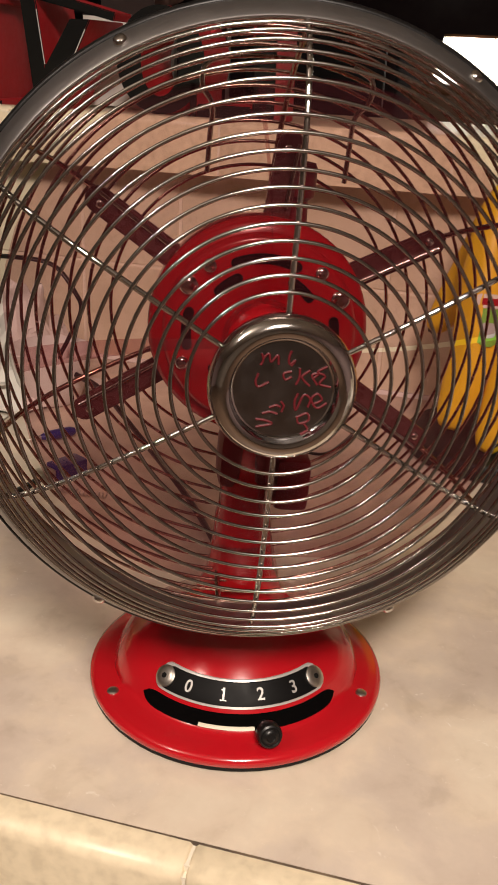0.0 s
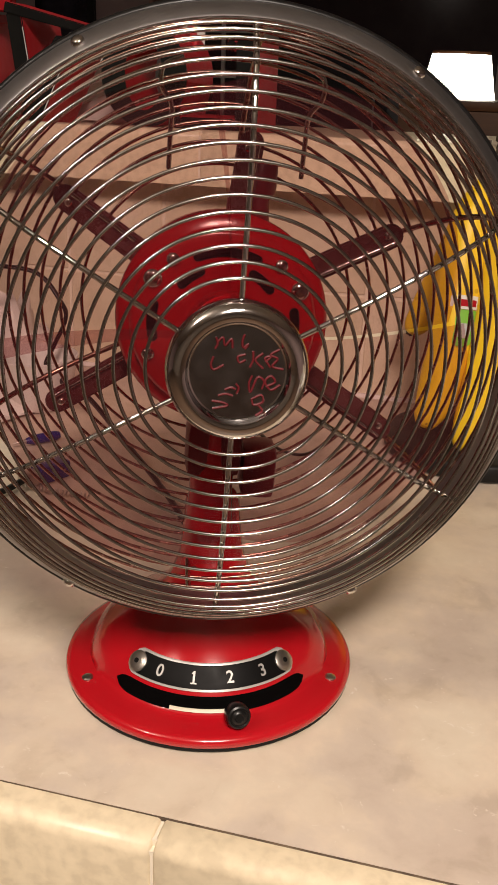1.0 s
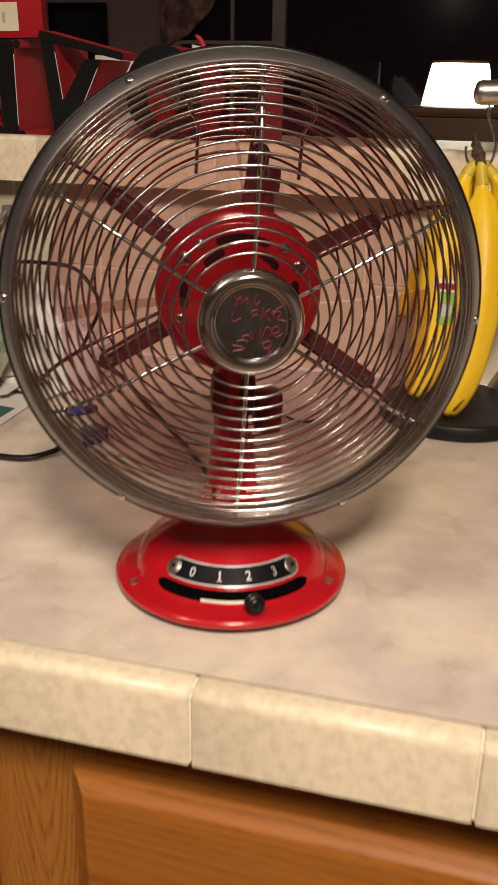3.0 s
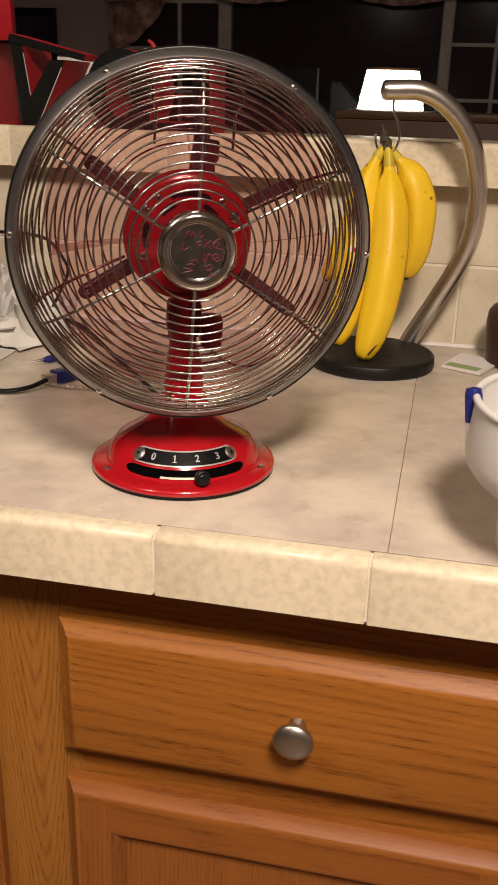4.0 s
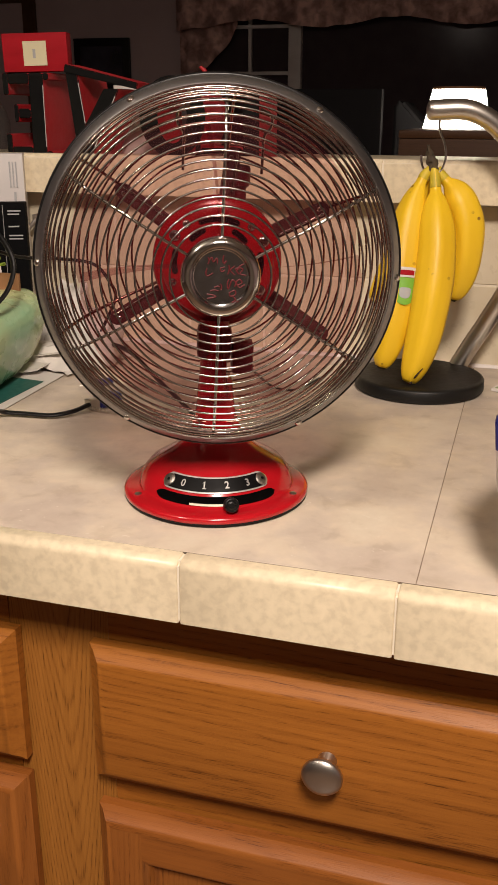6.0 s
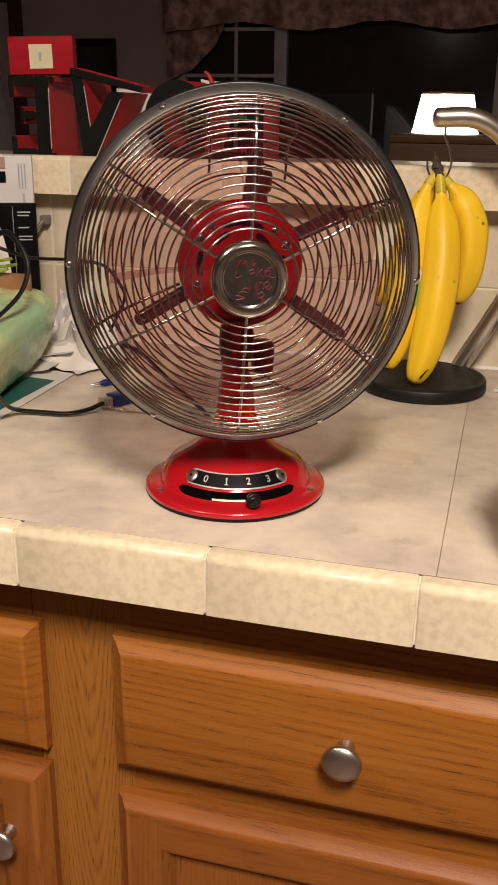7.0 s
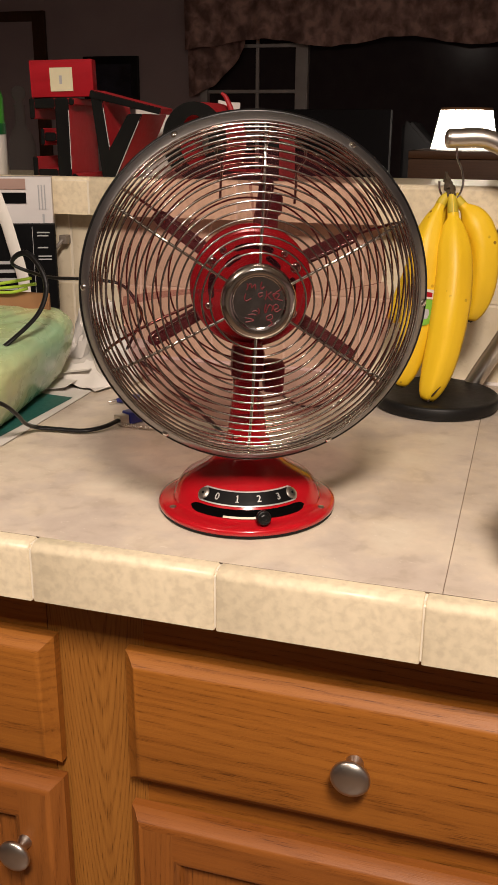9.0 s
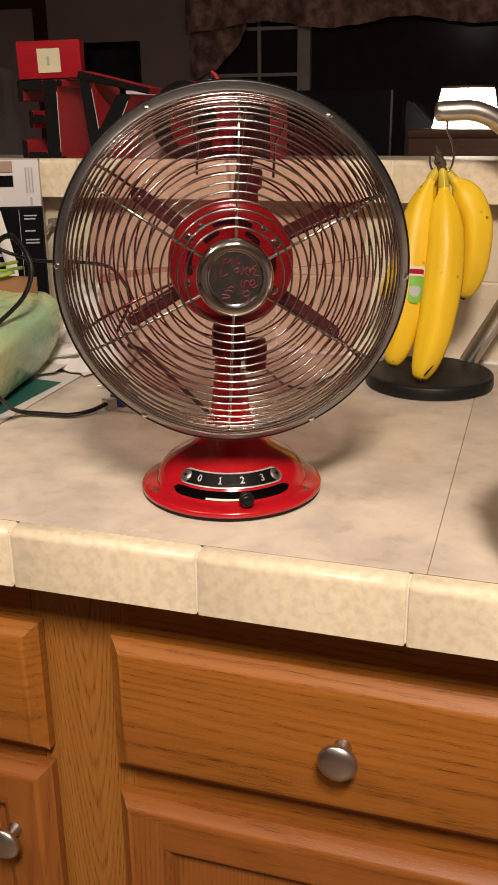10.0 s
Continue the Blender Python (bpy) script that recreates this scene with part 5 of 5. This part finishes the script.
pn = thing("blue_pen", "short blue ballpoint pen lying on the worktop", "pen", pose(-0.255, 0.361, TOP + 0.0045, 0, 90, 50))
part("barrel", revolve([(0.0, 0.0), (0.0022, 0.006), (0.0042, 0.012), (0.0044, 0.032), (0.003, 0.036), (0.0, 0.037)], 16), M_BLUE, pn)
part("nib", revolve([(0.0, -0.006), (0.0008, -0.005), (0.0021, 0.0058), (0.0, 0.0058)], 12), M_NICKEL, pn)
ot = thing("wall_plug", "grey angled plug and cable on the wall tiles", "plug")
M_PLUG = mat("grey_plug", (0.20, 0.17, 0.14), rough=0.4)
part("plug", box(-0.432, -0.420, WALL_B - 0.020, WALL_B - 0.0062, 1.066, 1.078, 0.002), M_PLUG, ot)
bm = tube(smooth_path([(-0.426, 0.585, 1.072), (-0.433, 0.580, 1.062), (-0.442, 0.578, 1.050), (-0.452, 0.578, 1.035)]), 0.0028, 8)
part("cable", bm, M_PLUG, ot)

# ---- tub, pen and card on the other side ----
tb = thing("plastic_tub", "white rounded bowl on a narrower foot on the worktop", "bowl", pose(0.307, 0.035, TOP))
part("body", revolve([(0.0, 0.0), (0.066, 0.0), (0.068, 0.004), (0.0690, 0.040), (0.075, 0.048), (0.088, 0.056), (0.0950, 0.065), (0.0965, 0.074), (0.0955, 0.090), (0.0935, 0.108), (0.0915, 0.108), (0.0935, 0.090), (0.0945, 0.074), (0.088, 0.060), (0.07, 0.052), (0.0, 0.050)], 72), M_TUB, tb)
part("rim", revolve([(0.0928 + 0.0026 * math.cos(radians(a)), 0.1095 + 0.0026 * math.sin(radians(a))) for a in range(0, 360, 30)], 72, closed=True), M_TUB, tb, "rolled white rim")
pn = thing("blue_marker", "blue capped marker leaning on the white bowl rim", "pen", look((0.2130, 0.036, TOP + 0.106), (0.2070, 0.044, TOP + 0.161)) @ pose(0, 0, 0, 180, 0, 0))
part("barrel", revolve([(0.0, -0.040), (0.004, -0.0395), (0.0055, -0.037), (0.0055, -0.0152), (0.0, -0.015)], 18), M_TUB, pn)
part("cap", revolve([(0.0, -0.015), (0.0060, -0.015), (0.0060, 0.004), (0.005, 0.008), (0.0, 0.009)], 18), M_BLUE, pn, "blue pen cap")
cd = thing("booklet", "green and white printed booklet on the worktop", "booklet")
part("cover", sheet([(0.192, 0.492, 0.9102), (0.236, 0.470, 0.9102), (0.262, 0.53, 0.9102), (0.215, 0.555, 0.9102)], 0.003, 0.0), M_WHITE, cd)
part("print", sheet([(0.196, 0.493, 0.9135), (0.232, 0.476, 0.9135), (0.238, 0.489, 0.9135), (0.202, 0.506, 0.9135)], 0.0004, 0.0), mat("sage_print", (0.24, 0.33, 0.12), rough=0.5), cd, "sage green band")
bm = revolve([(0.0, 0.0), (0.036, 0.0), (0.040, 0.003), (0.044, 0.050), (0.043, 0.062), (0.038, 0.069), (0.030, 0.072), (0.0, 0.073)], 40)
solid("brown_jar", bm, M_BROWNWOOD, "low dark brown jar standing against the tiles", "jar", pose(0.2835, 0.535, TOP))

# ---- far living room ----
tv = thing("television", "dark grey flat television seen from behind", "television")
part("screen", box(-0.66, -0.262, 2.48, 2.52, 1.0, 1.279, 0.006), M_TVGREY, tv)
part("foot", box(-0.56, -0.36, 2.42, 2.58, 0.781, 0.79, 0.003), M_TVGREY, tv)
part("neck", box(-0.49, -0.43, 2.49, 2.51, 0.7905, 1.01, 0.003), M_TVGREY, tv)
st = thing("media_table", "low dark wooden table under the television", "table")
part("tabletop", box(-0.80, -0.20, 2.3, 2.7, 0.75, 0.78, 0.004), M_BROWNWOOD, st)
for x in (-0.77, -0.24):
    for y in (2.33, 2.66):
        part("leg", box(x - 0.02, x + 0.02, y - 0.02, y + 0.02, 0, 0.75, 0.003), M_BROWNWOOD, st)
sd = thing("side_table", "dark wooden side table carrying the lamp", "table")
part("tabletop", box(-0.19, 0.19, 2.40, 2.72, 0.86, 0.89, 0.004), M_BROWNWOOD, sd)
for x in (-0.16, 0.16):
    for y in (2.43, 2.69):
        part("leg", box(x - 0.018, x + 0.018, y - 0.018, y + 0.018, 0, 0.86, 0.003), M_BROWNWOOD, sd)
lp = thing("table_lamp", "lit table lamp with a white tapered shade", "lamp", pose(-0.036, 2.56, 0.89))
part("foot", revolve([(0.0, 0.0), (0.06, 0.0), (0.062, 0.008), (0.05, 0.016), (0.016, 0.03), (0.012, 0.10), (0.022, 0.15), (0.012, 0.21), (0.006, 0.24), (0.006, 0.30), (0.0, 0.30)], 32), M_BROWNWOOD, lp)
part("shade", revolve([(0.110, 0.245), (0.080, 0.392), (0.078, 0.392), (0.108, 0.245)], 40, closed=True), M_SHADE, lp, "glowing white tapered shade")
part("shade_trim", revolve([(0.0805, 0.388), (0.0812, 0.388), (0.0802, 0.395), (0.0790, 0.395)], 40, closed=True), M_BULBTRIM, lp, "brown trim on the shade")
bx = thing("wooden_chest", "dark walnut chest top in front of the lamp", "chest")
part("body", box(-0.140, 0.62, 2.02, 2.32, 0.0, 1.145, 0.004), M_CHEST, bx)
part("top", box(-0.141, 0.621, 2.019, 2.321, 1.1455, 1.166, 0.004), M_CHEST, bx)
ac = thing("armchair", "dark upholstered armchair with a slanted side", "armchair")
bm = slab([(-0.262, 0.4), (-0.262, 1.24), (-0.235, 1.25), (-0.11, 1.12), (-0.11, 0.4)], 2.74, 2.98, 0.01)
part("side", bm, M_TVGREY, ac)
part("seat", box(-0.70, -0.11, 2.985, 3.4, 0.0, 0.42, 0.03), M_TVGREY, ac)
part("plinth", box(-0.25, -0.12, 2.76, 2.97, 0.0, 0.4, 0.01), M_TVGREY, ac)

# ---- tiles, piece by piece ----
P_EDGE = 0.155


def bullnose(w, h, d, lip):
    """One edge tile: upright face with a rounded top lip; x across, y from 0 back, z down from 0."""
    rr = min(0.0075, lip * 0.6)
    prof = [(0.0, -h)] + [(rr - rr * math.cos(radians(q)), -rr + rr * math.sin(radians(q))) for q in range(0, 91, 15)] + [(lip, 0.0), (lip, -0.008), (d, -0.008), (d, -h)]
    bm = bmesh.new()
    c = 0.0012
    cols = []
    for x, s in ((0, c), (c, 0), (w - c, 0), (w, c)):
        cols.append([bm.verts.new((x, y + (s if y < d / 2 else 0), z - (s if z > -0.003 else 0))) for y, z in prof])
    for a, b in zip(cols, cols[1:]):
        for i in range(len(prof)):
            j = (i + 1) % len(prof)
            bm.faces.new((a[i], a[j], b[j], b[i]))
    bm.faces.new(cols[0])
    bm.faces.new(cols[-1])
    return bm


bm = box(-2.4, 1.6, -0.0100, -0.0068, 0.8612, 0.9050)
box(-2.4, 1.6, -0.0067, 0.0041, 0.8701, 0.9083, bm=bm)
edge = solid("worktop_edge", bm, M_GROUT, "cream tiled front edge of the worktop", "tiled edge", kind="structure")
me = finish(bullnose(P_EDGE - 0.0015, 0.0500, 0.0095, 0.0155), 50)
me.materials.append(M_EDGE)
shared(me, [pose(0.0011 + P_EDGE * i, -0.0115 + 0.0005 * math.sin(i * 5.1), TOP - 0.0004 + 0.0002 * math.sin(i * 3.3), 0, 0, 0.12 * math.sin(i * 7)) for i in range(-10, 8)], "tile", edge)

bm = box(-2.4, 1.6, BAR_Y + 0.0007, BAR_Y + 0.0048, 1.1095, 1.1536)
box(-2.4, 1.6, BAR_Y + 0.0049, BAR_Y + 0.0118, 1.1095, 1.1571, bm=bm)
bar_edge = solid("bar_edge", bm, M_GROUT, "cream tiled front edge of the raised bar", "tiled edge", kind="structure")
solid("seam", box(-2.4, 1.6, 0.0043, 0.0060, 0.871, 0.9088), M_SEAM, "thin dark gap behind the tiled edge", "seam", kind="structure")
P_BAR = 0.209
me = finish(bullnose(P_BAR - 0.0016, 0.049, 0.0095, 0.0115), 50)
me.materials.append(M_EDGE)
shared(me, [pose(-0.375 + 0.0014 + P_BAR * i, BAR_Y + 0.0004 * math.sin(i * 4.4), BAR_TOP + 0.0008, 0, 0, 0) for i in range(-8, 9)], "tile", bar_edge)

splash = solid("backsplash", box(-2.4, 1.6, WALL_B - 0.0048, WALL_B + 0.0055, TOP, 1.127), M_GROUT, "cream square wall tiles under the bar", "backsplash", kind="structure")
P_W = 0.104
me = finish(box(0, P_W - 0.003, -0.006, 0.0, 0, 0.1, 0.0012, 1), 30)
me.materials.append(M_WALLTILE)
for row in range(2):
    shared(me, [pose(0.2055 + P_W * i, WALL_B, (TOP + 0.0005, 1.0125)[row] + 0.0002 * math.sin(i * 3 + row), 0, 0, 0.1 * math.sin(i * 9 + row)) for i in range(-18, 8)], "tile", splash)
